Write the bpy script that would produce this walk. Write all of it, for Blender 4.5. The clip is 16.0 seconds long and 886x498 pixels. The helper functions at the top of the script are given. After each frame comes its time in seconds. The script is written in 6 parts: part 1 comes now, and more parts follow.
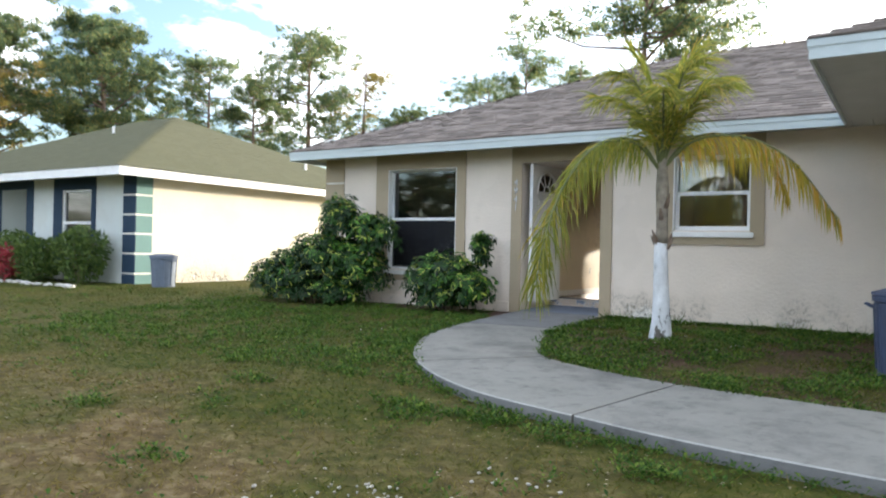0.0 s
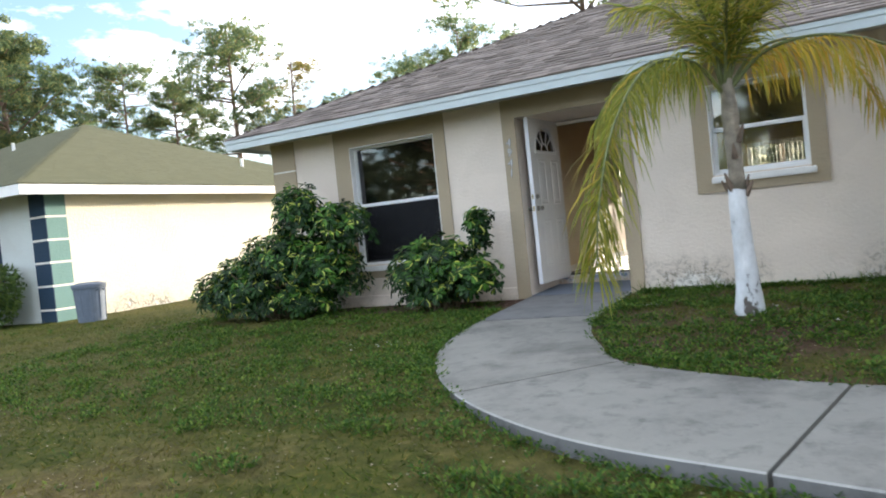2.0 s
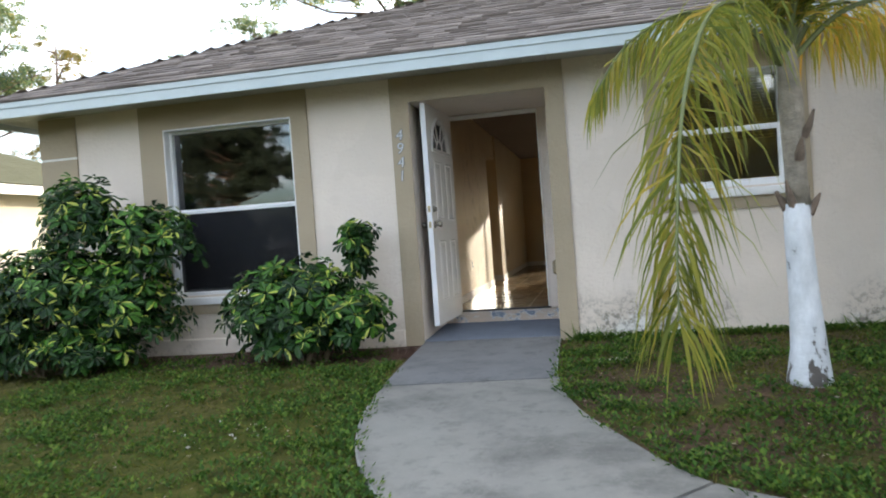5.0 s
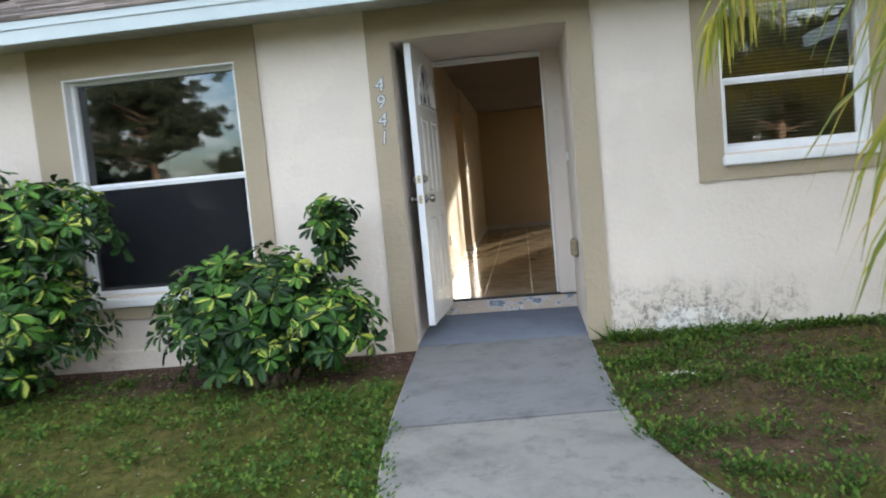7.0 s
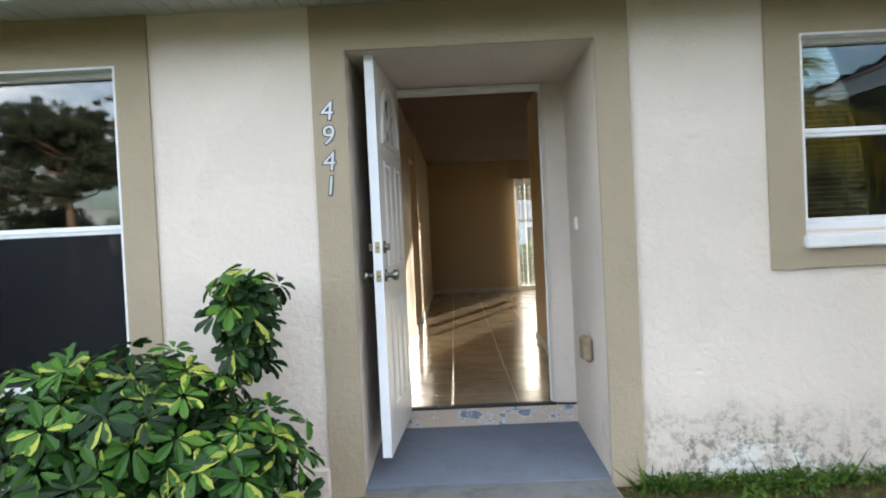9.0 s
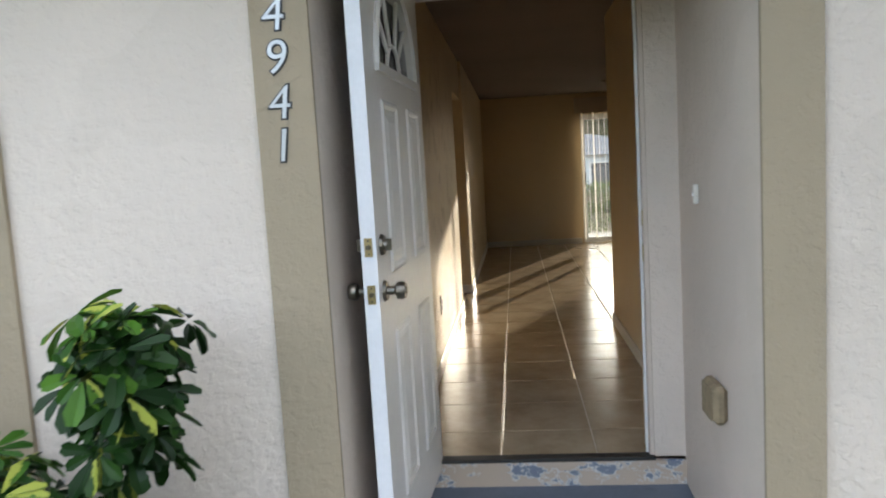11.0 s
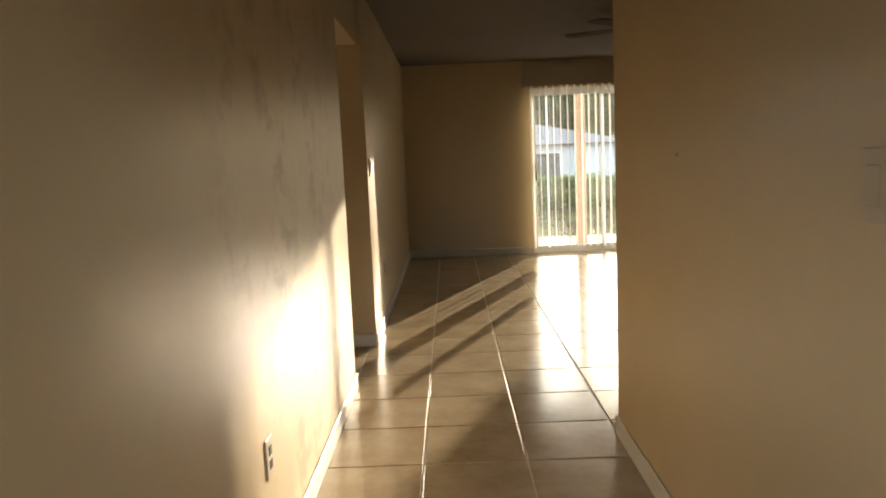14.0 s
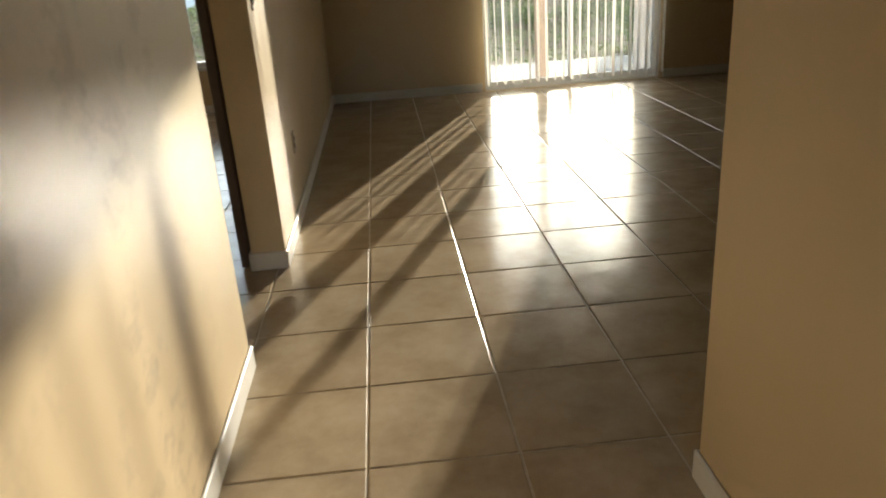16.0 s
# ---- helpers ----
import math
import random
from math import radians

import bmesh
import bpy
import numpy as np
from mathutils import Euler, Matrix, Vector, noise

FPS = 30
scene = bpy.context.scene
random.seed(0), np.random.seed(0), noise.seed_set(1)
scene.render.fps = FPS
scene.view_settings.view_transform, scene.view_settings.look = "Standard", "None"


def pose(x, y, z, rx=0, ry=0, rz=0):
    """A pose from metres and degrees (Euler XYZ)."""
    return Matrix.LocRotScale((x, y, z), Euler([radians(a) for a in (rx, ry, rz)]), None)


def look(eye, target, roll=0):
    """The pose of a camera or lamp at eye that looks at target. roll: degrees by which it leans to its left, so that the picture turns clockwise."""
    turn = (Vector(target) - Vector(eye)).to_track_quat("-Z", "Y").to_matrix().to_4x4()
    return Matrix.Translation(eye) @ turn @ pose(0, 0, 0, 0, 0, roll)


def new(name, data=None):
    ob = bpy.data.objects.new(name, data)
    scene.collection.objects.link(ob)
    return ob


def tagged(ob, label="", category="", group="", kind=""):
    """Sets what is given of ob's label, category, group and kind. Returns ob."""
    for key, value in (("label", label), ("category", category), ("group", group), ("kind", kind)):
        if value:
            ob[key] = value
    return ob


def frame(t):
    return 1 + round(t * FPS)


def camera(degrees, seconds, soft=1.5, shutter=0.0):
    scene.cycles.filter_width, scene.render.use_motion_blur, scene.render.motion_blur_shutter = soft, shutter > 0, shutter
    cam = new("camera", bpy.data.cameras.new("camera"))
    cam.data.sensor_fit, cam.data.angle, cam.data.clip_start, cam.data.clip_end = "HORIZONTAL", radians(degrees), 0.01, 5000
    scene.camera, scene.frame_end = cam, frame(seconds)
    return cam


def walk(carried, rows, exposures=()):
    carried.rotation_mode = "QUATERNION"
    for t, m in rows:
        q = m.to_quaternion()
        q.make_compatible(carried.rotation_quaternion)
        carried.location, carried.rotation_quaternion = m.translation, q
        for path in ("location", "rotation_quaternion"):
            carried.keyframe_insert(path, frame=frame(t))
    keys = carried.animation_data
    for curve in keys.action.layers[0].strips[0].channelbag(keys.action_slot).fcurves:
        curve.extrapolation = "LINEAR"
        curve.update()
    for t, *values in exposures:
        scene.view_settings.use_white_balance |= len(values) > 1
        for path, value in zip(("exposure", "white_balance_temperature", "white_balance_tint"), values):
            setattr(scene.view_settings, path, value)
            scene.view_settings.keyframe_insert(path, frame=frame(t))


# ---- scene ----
cam = camera(62.1, 16.0, 1.9, 0.4)
PATH = [
    (0, (4.882, -9.637, 0.848), (3.795, -7.958, 0.851), 1.3),
    (0.5, (4.455, -9.176, 0.832), (3.397, -7.481, 0.74), 1.1),
    (1, (4.137, -8.82, 0.872), (3.085, -7.121, 0.798), -3.7),
    (1.5, (3.731, -8.534, 0.869), (2.808, -6.765, 0.733), 0.2),
    (2, (3.371, -8.264, 0.873), (2.411, -6.51, 0.827), -5.9),
    (2.5, (3.005, -8.018, 0.886), (2.088, -6.243, 0.807), -4.8),
    (3, (2.556, -7.789, 0.86), (1.746, -5.963, 0.748), -2.0),
    (3.5, (2.236, -7.447, 0.921), (1.501, -5.587, 0.937), -5.6),
    (4, (1.964, -7.12, 0.903), (1.4, -5.202, 0.894), -4.9),
    (6.5, (1.062, -5.431, 1.088), (0.753, -3.456, 1.025), -5.0),
    (7, (0.833, -5.149, 1.13), (0.606, -3.17, 0.957), -5.2),
    (7.5, (0.668, -4.742, 1.081), (0.607, -2.746, 0.97), -4.1),
    (8, (0.601, -4.367, 1.187), (0.596, -2.372, 1.055), -4.8),
    (8.5, (0.486, -3.98, 1.219), (0.496, -1.98, 1.194), -3.3),
    (11, (0.551, -2.071, 1.398), (0.347, -0.093, 1.188), -3.4),
    (11.5, (0.529, -1.653, 1.403), (0.455, 0.334, 1.187), 0.3),
    (12, (0.609, -1.217, 1.382), (0.555, 0.775, 1.212), -2.9),
    (12.5, (0.563, -0.771, 1.377), (0.419, 1.205, 1.102), -4.8),
    (13, (0.532, -0.318, 1.353), (0.488, 1.666, 1.096), -2.6),
    (13.5, (0.567, 0.087, 1.38), (0.502, 2.078, 1.204), -4.5),
    (14, (0.581, 0.591, 1.363), (0.557, 2.576, 1.117), -2.5),
    (14.5, (0.589, 1.02, 1.418), (0.529, 3.0, 1.145), -2.1),
    (15, (0.646, 1.433, 1.488), (0.571, 3.414, 1.228), -4.3),
    (15.5, (0.575, 1.81, 1.436), (0.598, 3.725, 0.859), -3.1),
    (16, (0.57, 2.176, 1.406), (0.69, 4.034, 0.676), -4.0),
]
walk(cam, [(t, look(eye, target, roll)) for t, eye, target, roll in PATH], [(0, 1.97, 6500, 10), (4, 1.97, 6500, 10), (7, 2.4, 6500, 10), (8.5, 2.55, 6500, 10), (11, 2.25, 6500, 10), (12, 2.35, 6600, 10), (13, 2.55, 7000, 11), (13.7, 2.76, 7250, 11), (14.5, 2.95, 6700, 8), (15.2, 2.95, 6550, 7), (16, 2.7, 6350, 6)])

# ---- world, sun, exposure ----
SUN_AZ, SUN_EL = 22.7, 9.0
world = bpy.data.worlds.new("sky")
scene.world = world
world.use_nodes = True
wn = world.node_tree
wn.nodes.clear()
w_out = wn.nodes.new("ShaderNodeOutputWorld")
w_bg = wn.nodes.new("ShaderNodeBackground")
w_sky = wn.nodes.new("ShaderNodeTexSky")
w_sky.sky_type, w_sky.sun_disc = "NISHITA", False
w_sky.sun_elevation, w_sky.sun_rotation = radians(SUN_EL + 4), radians(SUN_AZ)
w_sky.air_density, w_sky.dust_density, w_sky.ozone_density = 1.0, 3.0, 2.5
w_co = wn.nodes.new("ShaderNodeTexCoord")
w_no = wn.nodes.new("ShaderNodeTexNoise")
w_no.inputs["Scale"].default_value, w_no.inputs["Detail"].default_value, w_no.inputs["Roughness"].default_value = 2.6, 8.0, 0.62
w_map = wn.nodes.new("ShaderNodeMapping")
w_map.inputs["Scale"].default_value = (1.0, 1.0, 2.6)
w_rmp = wn.nodes.new("ShaderNodeMapRange")
w_rmp.inputs["From Min"].default_value, w_rmp.inputs["From Max"].default_value = 0.46, 0.66
w_mix = wn.nodes.new("ShaderNodeMix")
w_mix.data_type = "RGBA"
w_mix.inputs["B"].default_value = (11.0, 11.1, 11.3, 1)
wn.links.new(w_co.outputs["Generated"], w_map.inputs["Vector"])
wn.links.new(w_map.outputs["Vector"], w_no.inputs["Vector"])
wn.links.new(w_no.outputs["Fac"], w_rmp.inputs["Value"])
wn.links.new(w_rmp.outputs["Result"], w_mix.inputs["Factor"])
wn.links.new(w_sky.outputs["Color"], w_mix.inputs["A"])
wn.links.new(w_mix.outputs["Result"], w_bg.inputs["Color"])
w_bg.inputs["Strength"].default_value = 0.13
wn.links.new(w_bg.outputs["Background"], w_out.inputs["Surface"])

sun_dir = Vector((math.sin(radians(SUN_AZ)) * math.cos(radians(SUN_EL)), math.cos(radians(SUN_AZ)) * math.cos(radians(SUN_EL)), math.sin(radians(SUN_EL))))
sun_lamp = bpy.data.lights.new("sun", "SUN")
sun_lamp.energy, sun_lamp.angle, sun_lamp.color = 2.25, radians(1.0), (1.0, 0.91, 0.76)
sun_ob = new("sun", sun_lamp)
sun_ob.matrix_world = look(sun_dir * 60, (0, 0, 0))


# ---- materials ----
def ramp(nt, fac, stops):
    r = nt.nodes.new("ShaderNodeValToRGB")
    el = r.color_ramp.elements
    while len(el) < len(stops):
        el.new(0.5)
    for e, (p, c) in zip(el, stops):
        e.position, e.color = p, (*c, 1)
    nt.links.new(fac, r.inputs["Fac"])
    return r.outputs["Color"]


def noise_tex(nt, scale, detail=4.0, rough=0.55, space="Object", stretch=(1, 1, 1)):
    c = nt.nodes.new("ShaderNodeTexCoord")
    m = nt.nodes.new("ShaderNodeMapping")
    m.inputs["Scale"].default_value = stretch
    n = nt.nodes.new("ShaderNodeTexNoise")
    n.inputs["Scale"].default_value, n.inputs["Detail"].default_value, n.inputs["Roughness"].default_value = scale, detail, rough
    if space == "World":
        g = nt.nodes.new("ShaderNodeNewGeometry")
        nt.links.new(g.outputs["Position"], m.inputs["Vector"])
    else:
        nt.links.new(c.outputs[space], m.inputs["Vector"])
    nt.links.new(m.outputs["Vector"], n.inputs["Vector"])
    return n.outputs["Fac"]


def mixc(nt, fac, a, b, mode="MIX"):
    m = nt.nodes.new("ShaderNodeMix")
    m.data_type, m.blend_type = "RGBA", mode
    for key, v in (("Factor", fac), ("A", a), ("B", b)):
        if isinstance(v, (int, float)):
            m.inputs[key].default_value = v
        elif isinstance(v, tuple):
            m.inputs[key].default_value = (*v, 1)
        else:
            nt.links.new(v, m.inputs[key])
    return m.outputs["Result"]


def math_node(nt, op, a, b=0.0):
    m = nt.nodes.new("ShaderNodeMath")
    m.operation = op
    m.use_clamp = False
    for i, v in enumerate((a, b)):
        if isinstance(v, (int, float)):
            m.inputs[i].default_value = v
        else:
            nt.links.new(v, m.inputs[i])
    return m.outputs[0]


def rng(nt, v, a, b, c=0.0, d=1.0):
    m = nt.nodes.new("ShaderNodeMapRange")
    m.inputs["From Min"].default_value, m.inputs["From Max"].default_value = a, b
    m.inputs["To Min"].default_value, m.inputs["To Max"].default_value = c, d
    nt.links.new(v, m.inputs["Value"])
    return m.outputs["Result"]


def bump(nt, bsdf, height, strength, dist=0.01):
    b = nt.nodes.new("ShaderNodeBump")
    b.inputs["Strength"].default_value, b.inputs["Distance"].default_value = strength, dist
    nt.links.new(height, b.inputs["Height"])
    nt.links.new(b.outputs["Normal"], bsdf.inputs["Normal"])


def base_mat(name, rough=0.6, metal=0.0, spec=0.5):
    m = bpy.data.materials.new(name)
    m.use_nodes = True
    b = m.node_tree.nodes["Principled BSDF"]
    b.inputs["Roughness"].default_value, b.inputs["Metallic"].default_value = rough, metal
    b.inputs["Specular IOR Level"].default_value = spec
    return m, m.node_tree, b


def simple(name, col, rough=0.6, metal=0.0, var=0.12, scale=6.0, bscale=60.0, bstr=0.15, bdist=0.003, spec=0.5, space="World"):
    """A painted or plain surface with two scales of variation and a fine relief."""
    m, nt, b = base_mat(name, rough, metal, spec)
    lo, hi = tuple(c * (1 - var) for c in col), tuple(min(1, c * (1 + var)) for c in col)
    big = ramp(nt, noise_tex(nt, scale, 5, 0.6, space), [(0.3, lo), (0.7, hi)])
    fine = noise_tex(nt, bscale, 3, 0.6, space)
    nt.links.new(mixc(nt, rng(nt, fine, 0.3, 0.7, 0.0, 0.25), big, tuple(c * 0.8 for c in col)), b.inputs["Base Color"])
    if bstr:
        bump(nt, b, fine, bstr, bdist)
    return m


def stucco(name, col, stain=0.0, knock=0.42):
    """Knock-down stucco; stain: mould and peeling that start from the foot of the wall."""
    m, nt, b = base_mat(name, 0.85, 0, 0.25)
    big = ramp(nt, noise_tex(nt, 1.1, 5, 0.6, "World"), [(0.3, tuple(c * 0.9 for c in col)), (0.7, col)])
    colour = big
    if stain:
        g = nt.nodes.new("ShaderNodeNewGeometry")
        s = nt.nodes.new("ShaderNodeSeparateXYZ")
        nt.links.new(g.outputs["Position"], s.inputs[0])
        # peeling patches and dark mould, both uneven in height
        edge = noise_tex(nt, 2.3, 6, 0.7, "World", (1, 1, 0.35))
        reach = math_node(nt, "SUBTRACT", math_node(nt, "MULTIPLY", edge, 0.75 * stain), s.outputs["Z"])
        worn = rng(nt, noise_tex(nt, 0.8, 3, 0.6, "World"), 0.46, 0.6, 0.0, 1.0)
        reach = math_node(nt, "MULTIPLY", reach, worn)
        peel = rng(nt, reach, 0.2, 0.26)
        blot = noise_tex(nt, 16, 6, 0.75, "World")
        mould = math_node(nt, "MULTIPLY", rng(nt, reach, 0.02, 0.2), rng(nt, blot, 0.48, 0.57))
        grime = mixc(nt, math_node(nt, "MULTIPLY", rng(nt, reach, -0.05, 0.3), 0.5), colour, (0.42, 0.37, 0.3))
        pale = mixc(nt, math_node(nt, "MULTIPLY", peel, rng(nt, noise_tex(nt, 7, 5, 0.7, "World"), 0.42, 0.5)), grime, (0.7, 0.67, 0.62))
        colour = mixc(nt, math_node(nt, "MULTIPLY", mould, 0.8), pale, (0.17, 0.15, 0.12))
    nt.links.new(colour, b.inputs["Base Color"])
    knockdown = rng(nt, noise_tex(nt, 26, 5, 0.6, "World"), 0.42, 0.58)
    grain = noise_tex(nt, 160, 2, 0.5, "World")
    bump(nt, b, math_node(nt, "ADD", knockdown, math_node(nt, "MULTIPLY", grain, 0.25)), knock, 0.006)
    return m


M_WALL = stucco("cream_stucco", (0.72, 0.635, 0.55), 1.0)
M_WALLP = stucco("cream_stucco_reveal", (0.72, 0.63, 0.55), 0.25)
M_TAN = stucco("tan_stucco_band", (0.385, 0.317, 0.224), 0.0, 0.35)
M_NWALL = stucco("neighbour_cream_stucco", (0.76, 0.70, 0.56), 0.9)
M_NPALE = stucco("neighbour_pale_stucco", (0.62, 0.66, 0.64), 0.2)
M_NAVY = stucco("neighbour_navy_band", (0.025, 0.05, 0.085), 0.0, 0.3)
M_TEAL = stucco("neighbour_teal_quoin", (0.16, 0.27, 0.25), 0.0, 0.3)
M_WHITE = simple("white_paint", (0.76, 0.76, 0.75), 0.45, var=0.05, scale=9, bstr=0.05)
M_STRIPE = simple("white_stripe_paint", (0.7, 0.68, 0.62), 0.7, var=0.08)
M_FASCIA = simple("pale_grey_fascia_metal", (0.47, 0.535, 0.545), 0.4, 0, var=0.06, scale=2.0, bstr=0.04)
M_SOFFIT = simple("soffit_panel", (0.5, 0.49, 0.46), 0.5, var=0.08, scale=3.0, bstr=0.05)
M_FRAME = simple("white_window_frame", (0.78, 0.79, 0.8), 0.35, var=0.04, bstr=0.03)
M_DOOR = simple("white_door_paint", (0.72, 0.70, 0.67), 0.32, var=0.04, scale=3.5, bscale=40, bstr=0.06, bdist=0.002)
M_EDGE = simple("white_door_edge", (0.80, 0.81, 0.84), 0.3, var=0.04, bstr=0.04)
M_STEEL = simple("aged_brass_nickel", (0.2, 0.18, 0.15), 0.28, 1.0, var=0.25, scale=60, bstr=0.03)
M_BRASS = simple("brass_plate", (0.52, 0.42, 0.24), 0.3, 1.0, var=0.2, scale=50, bstr=0.03)
M_DARK = simple("dark_rubber", (0.03, 0.028, 0.026), 0.6, var=0.2)
M_NUM = simple("brushed_number_metal", (0.52, 0.53, 0.54), 0.35, 0.5, var=0.06, bstr=0.02)
M_NUMB = simple("number_dark_rim", (0.05, 0.05, 0.05), 0.5, var=0.1)
M_BASEB = simple("white_baseboard", (0.74, 0.71, 0.65), 0.4, var=0.06, scale=3, bstr=0.03)
M_PATCH = simple("brown_patch", (0.27, 0.21, 0.13), 0.8, var=0.25, scale=30)
M_SWITCH = simple("painted_switch", (0.60, 0.5, 0.36), 0.4, var=0.06)
M_BELL = simple("ivory_plastic", (0.74, 0.72, 0.66), 0.4, var=0.05)
M_BLUEBIN = simple("navy_bin_plastic", (0.03, 0.045, 0.09), 0.45, var=0.2, scale=8)
M_GREYBIN = simple("grey_bin_plastic", (0.12, 0.15, 0.2), 0.55, var=0.15, scale=8)
M_BARK = simple("pine_bark", (0.19, 0.13, 0.095), 0.9, var=0.35, scale=3, bscale=14, bstr=0.8, bdist=0.03)
M_FAN = simple("fan_white", (0.36, 0.33, 0.29), 0.4, var=0.05)
M_POST = simple("tan_post_paint", (0.42, 0.29, 0.21), 0.6, var=0.08)
M_STEM = simple("shrub_stem", (0.16, 0.12, 0.08), 0.85, var=0.3, scale=25, bscale=80, bstr=0.5)
M_ASPH = simple("asphalt", (0.055, 0.055, 0.057), 0.9, var=0.25, scale=0.8, bscale=90, bstr=0.5, bdist=0.01)
M_BWALL = simple("far_house_pale_wall", (0.55, 0.62, 0.68), 0.8, var=0.08, scale=1.0)
M_BROOF = simple("far_house_roof", (0.16, 0.17, 0.19), 0.9, var=0.2, scale=1.5)
M_STONE = simple("border_stone", (0.5, 0.49, 0.46), 0.85, var=0.25, scale=12, bscale=40, bstr=0.5, bdist=0.01)
M_SAND = simple("pale_crumbs", (0.46, 0.43, 0.38), 0.95, var=0.35, scale=14, bscale=90, bstr=0.6, bdist=0.01)
M_RED = simple("red_leaves", (0.32, 0.03, 0.04), 0.6, var=0.4, scale=30)


def wall_paint(name="tan_wall_paint", rubbed=False):
    """Interior tan paint, scuffed and rubbed in places, which shows in its gloss."""
    m, nt, b = base_mat(name, 0.3, 0, 0.65)
    col = ramp(nt, noise_tex(nt, 0.9, 5, 0.6, "World"), [(0.3, (0.60, 0.46, 0.275)), (0.7, (0.66, 0.52, 0.32))])
    scuff = math_node(nt, "MULTIPLY", rng(nt, noise_tex(nt, 3.2, 5, 0.6, "World", (1, 1, 0.5)), 0.48, 0.58), rng(nt, noise_tex(nt, 11, 3, 0.6, "World", (1, 0.7, 1)), 0.46, 0.6))
    # rubbed patch on the wall by the doorway
    g = nt.nodes.new("ShaderNodeNewGeometry")
    sp = nt.nodes.new("ShaderNodeSeparateXYZ")
    nt.links.new(g.outputs["Position"], sp.inputs[0])
    spot = math_node(nt, "MULTIPLY", math_node(nt, "MULTIPLY", rng(nt, sp.outputs["Y"], 2.1, 2.6), rng(nt, sp.outputs["Y"], 4.2, 3.6)), rng(nt, sp.outputs["X"], 0.4, 0.2))
    scuff = math_node(nt, "MULTIPLY", scuff, math_node(nt, "MULTIPLY", spot, 0.48))
    nt.links.new(mixc(nt, scuff, col, (0.36, 0.28, 0.18)) if rubbed else col, b.inputs["Base Color"])
    nt.links.new(rng(nt, noise_tex(nt, 2.0, 6, 0.65, "World"), 0.35, 0.65, 0.28, 0.35) if not rubbed else math_node(nt, "ADD", math_node(nt, "MULTIPLY", scuff, 0.3), rng(nt, noise_tex(nt, 4.0, 4, 0.6, "World"), 0.35, 0.65, 0.32, 0.38)), b.inputs["Roughness"])
    bump(nt, b, math_node(nt, "ADD", noise_tex(nt, 5, 2, 0.4, "World"), math_node(nt, "MULTIPLY", noise_tex(nt, 90, 2, 0.5, "World"), 0.12)), 0.045, 0.005)
    return m


M_PAINT = wall_paint()
M_PAINTS = wall_paint("tan_wall_paint_rubbed", True)
M_CEIL = simple("ceiling_paint", (0.84, 0.74, 0.56), 0.85, var=0.05, scale=2, bscale=70, bstr=0.5, bdist=0.006)


def tile_mat():
    m, nt, b = base_mat("glazed_beige_tile", 0.14, 0, 0.55)
    inf = nt.nodes.new("ShaderNodeObjectInfo")
    geo = nt.nodes.new("ShaderNodeNewGeometry")
    cloud = noise_tex(nt, 5, 7, 0.65, "World")
    col = ramp(nt, cloud, [(0.3, (0.37, 0.28, 0.18)), (0.52, (0.48, 0.38, 0.255)), (0.72, (0.55, 0.45, 0.32))])
    pick = math_node(nt, "ADD", inf.outputs["Random"], geo.outputs["Random Per Island"])
    col = mixc(nt, rng(nt, math_node(nt, "FRACT", pick), 0, 1, 0.0, 0.18), col, (0.34, 0.26, 0.165))
    nt.links.new(col, b.inputs["Base Color"])
    nt.links.new(rng(nt, noise_tex(nt, 9, 5, 0.6, "World"), 0.3, 0.7, 0.12, 0.25), b.inputs["Roughness"])
    return m


M_TILE = tile_mat()
M_GROUT = simple("pale_grout", (0.55, 0.47, 0.35), 0.8, var=0.15, scale=20)


def concrete(name, col, dark):
    m, nt, b = base_mat(name, 0.85, 0, 0.3)
    big = ramp(nt, noise_tex(nt, 1.6, 7, 0.68, "World"), [(0.3, dark), (0.5, col), (0.75, tuple(c * 1.18 for c in col))])
    spot = rng(nt, noise_tex(nt, 45, 4, 0.7, "World"), 0.55, 0.75)
    blot = rng(nt, noise_tex(nt, 5.5, 6, 0.75, "World"), 0.52, 0.68)
    c = mixc(nt, math_node(nt, "MULTIPLY", blot, 0.8), big, dark)
    nt.links.new(mixc(nt, math_node(nt, "MULTIPLY", spot, 0.35), c, tuple(x * 1.35 for x in col)), b.inputs["Base Color"])
    bump(nt, b, math_node(nt, "ADD", noise_tex(nt, 120, 3, 0.6, "World"), noise_tex(nt, 9, 4, 0.6, "World")), 0.3, 0.004)
    return m


M_CONC = concrete("grey_concrete", (0.205, 0.2, 0.18), (0.11, 0.108, 0.098))
M_RIM = concrete("worn_concrete_rim", (0.33, 0.33, 0.31), (0.17, 0.17, 0.16))
# side faces of the slabs, darker than their tops
M_CONCS = concrete("dark_concrete_side", (0.15, 0.15, 0.15), (0.08, 0.08, 0.078))
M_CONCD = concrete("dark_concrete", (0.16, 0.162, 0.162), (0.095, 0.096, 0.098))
M_PORCH = concrete("blue_grey_porch_paint", (0.155, 0.18, 0.225), (0.125, 0.145, 0.185))


def sill_mat():
    """The step under the door: cream paint worn down to the blue-grey coat."""
    m, nt, b = base_mat("worn_step_paint", 0.8, 0, 0.3)
    n = noise_tex(nt, 9, 6, 0.7, "World", (1, 1, 1.6))
    col = ramp(nt, n, [(0.40, (0.52, 0.42, 0.33)), (0.515, (0.5, 0.41, 0.33)), (0.53, (0.72, 0.7, 0.66)), (0.57, (0.2, 0.23, 0.29))])
    nt.links.new(col, b.inputs["Base Color"])
    bump(nt, b, n, 0.3, 0.004)
    return m


M_STEP = sill_mat()


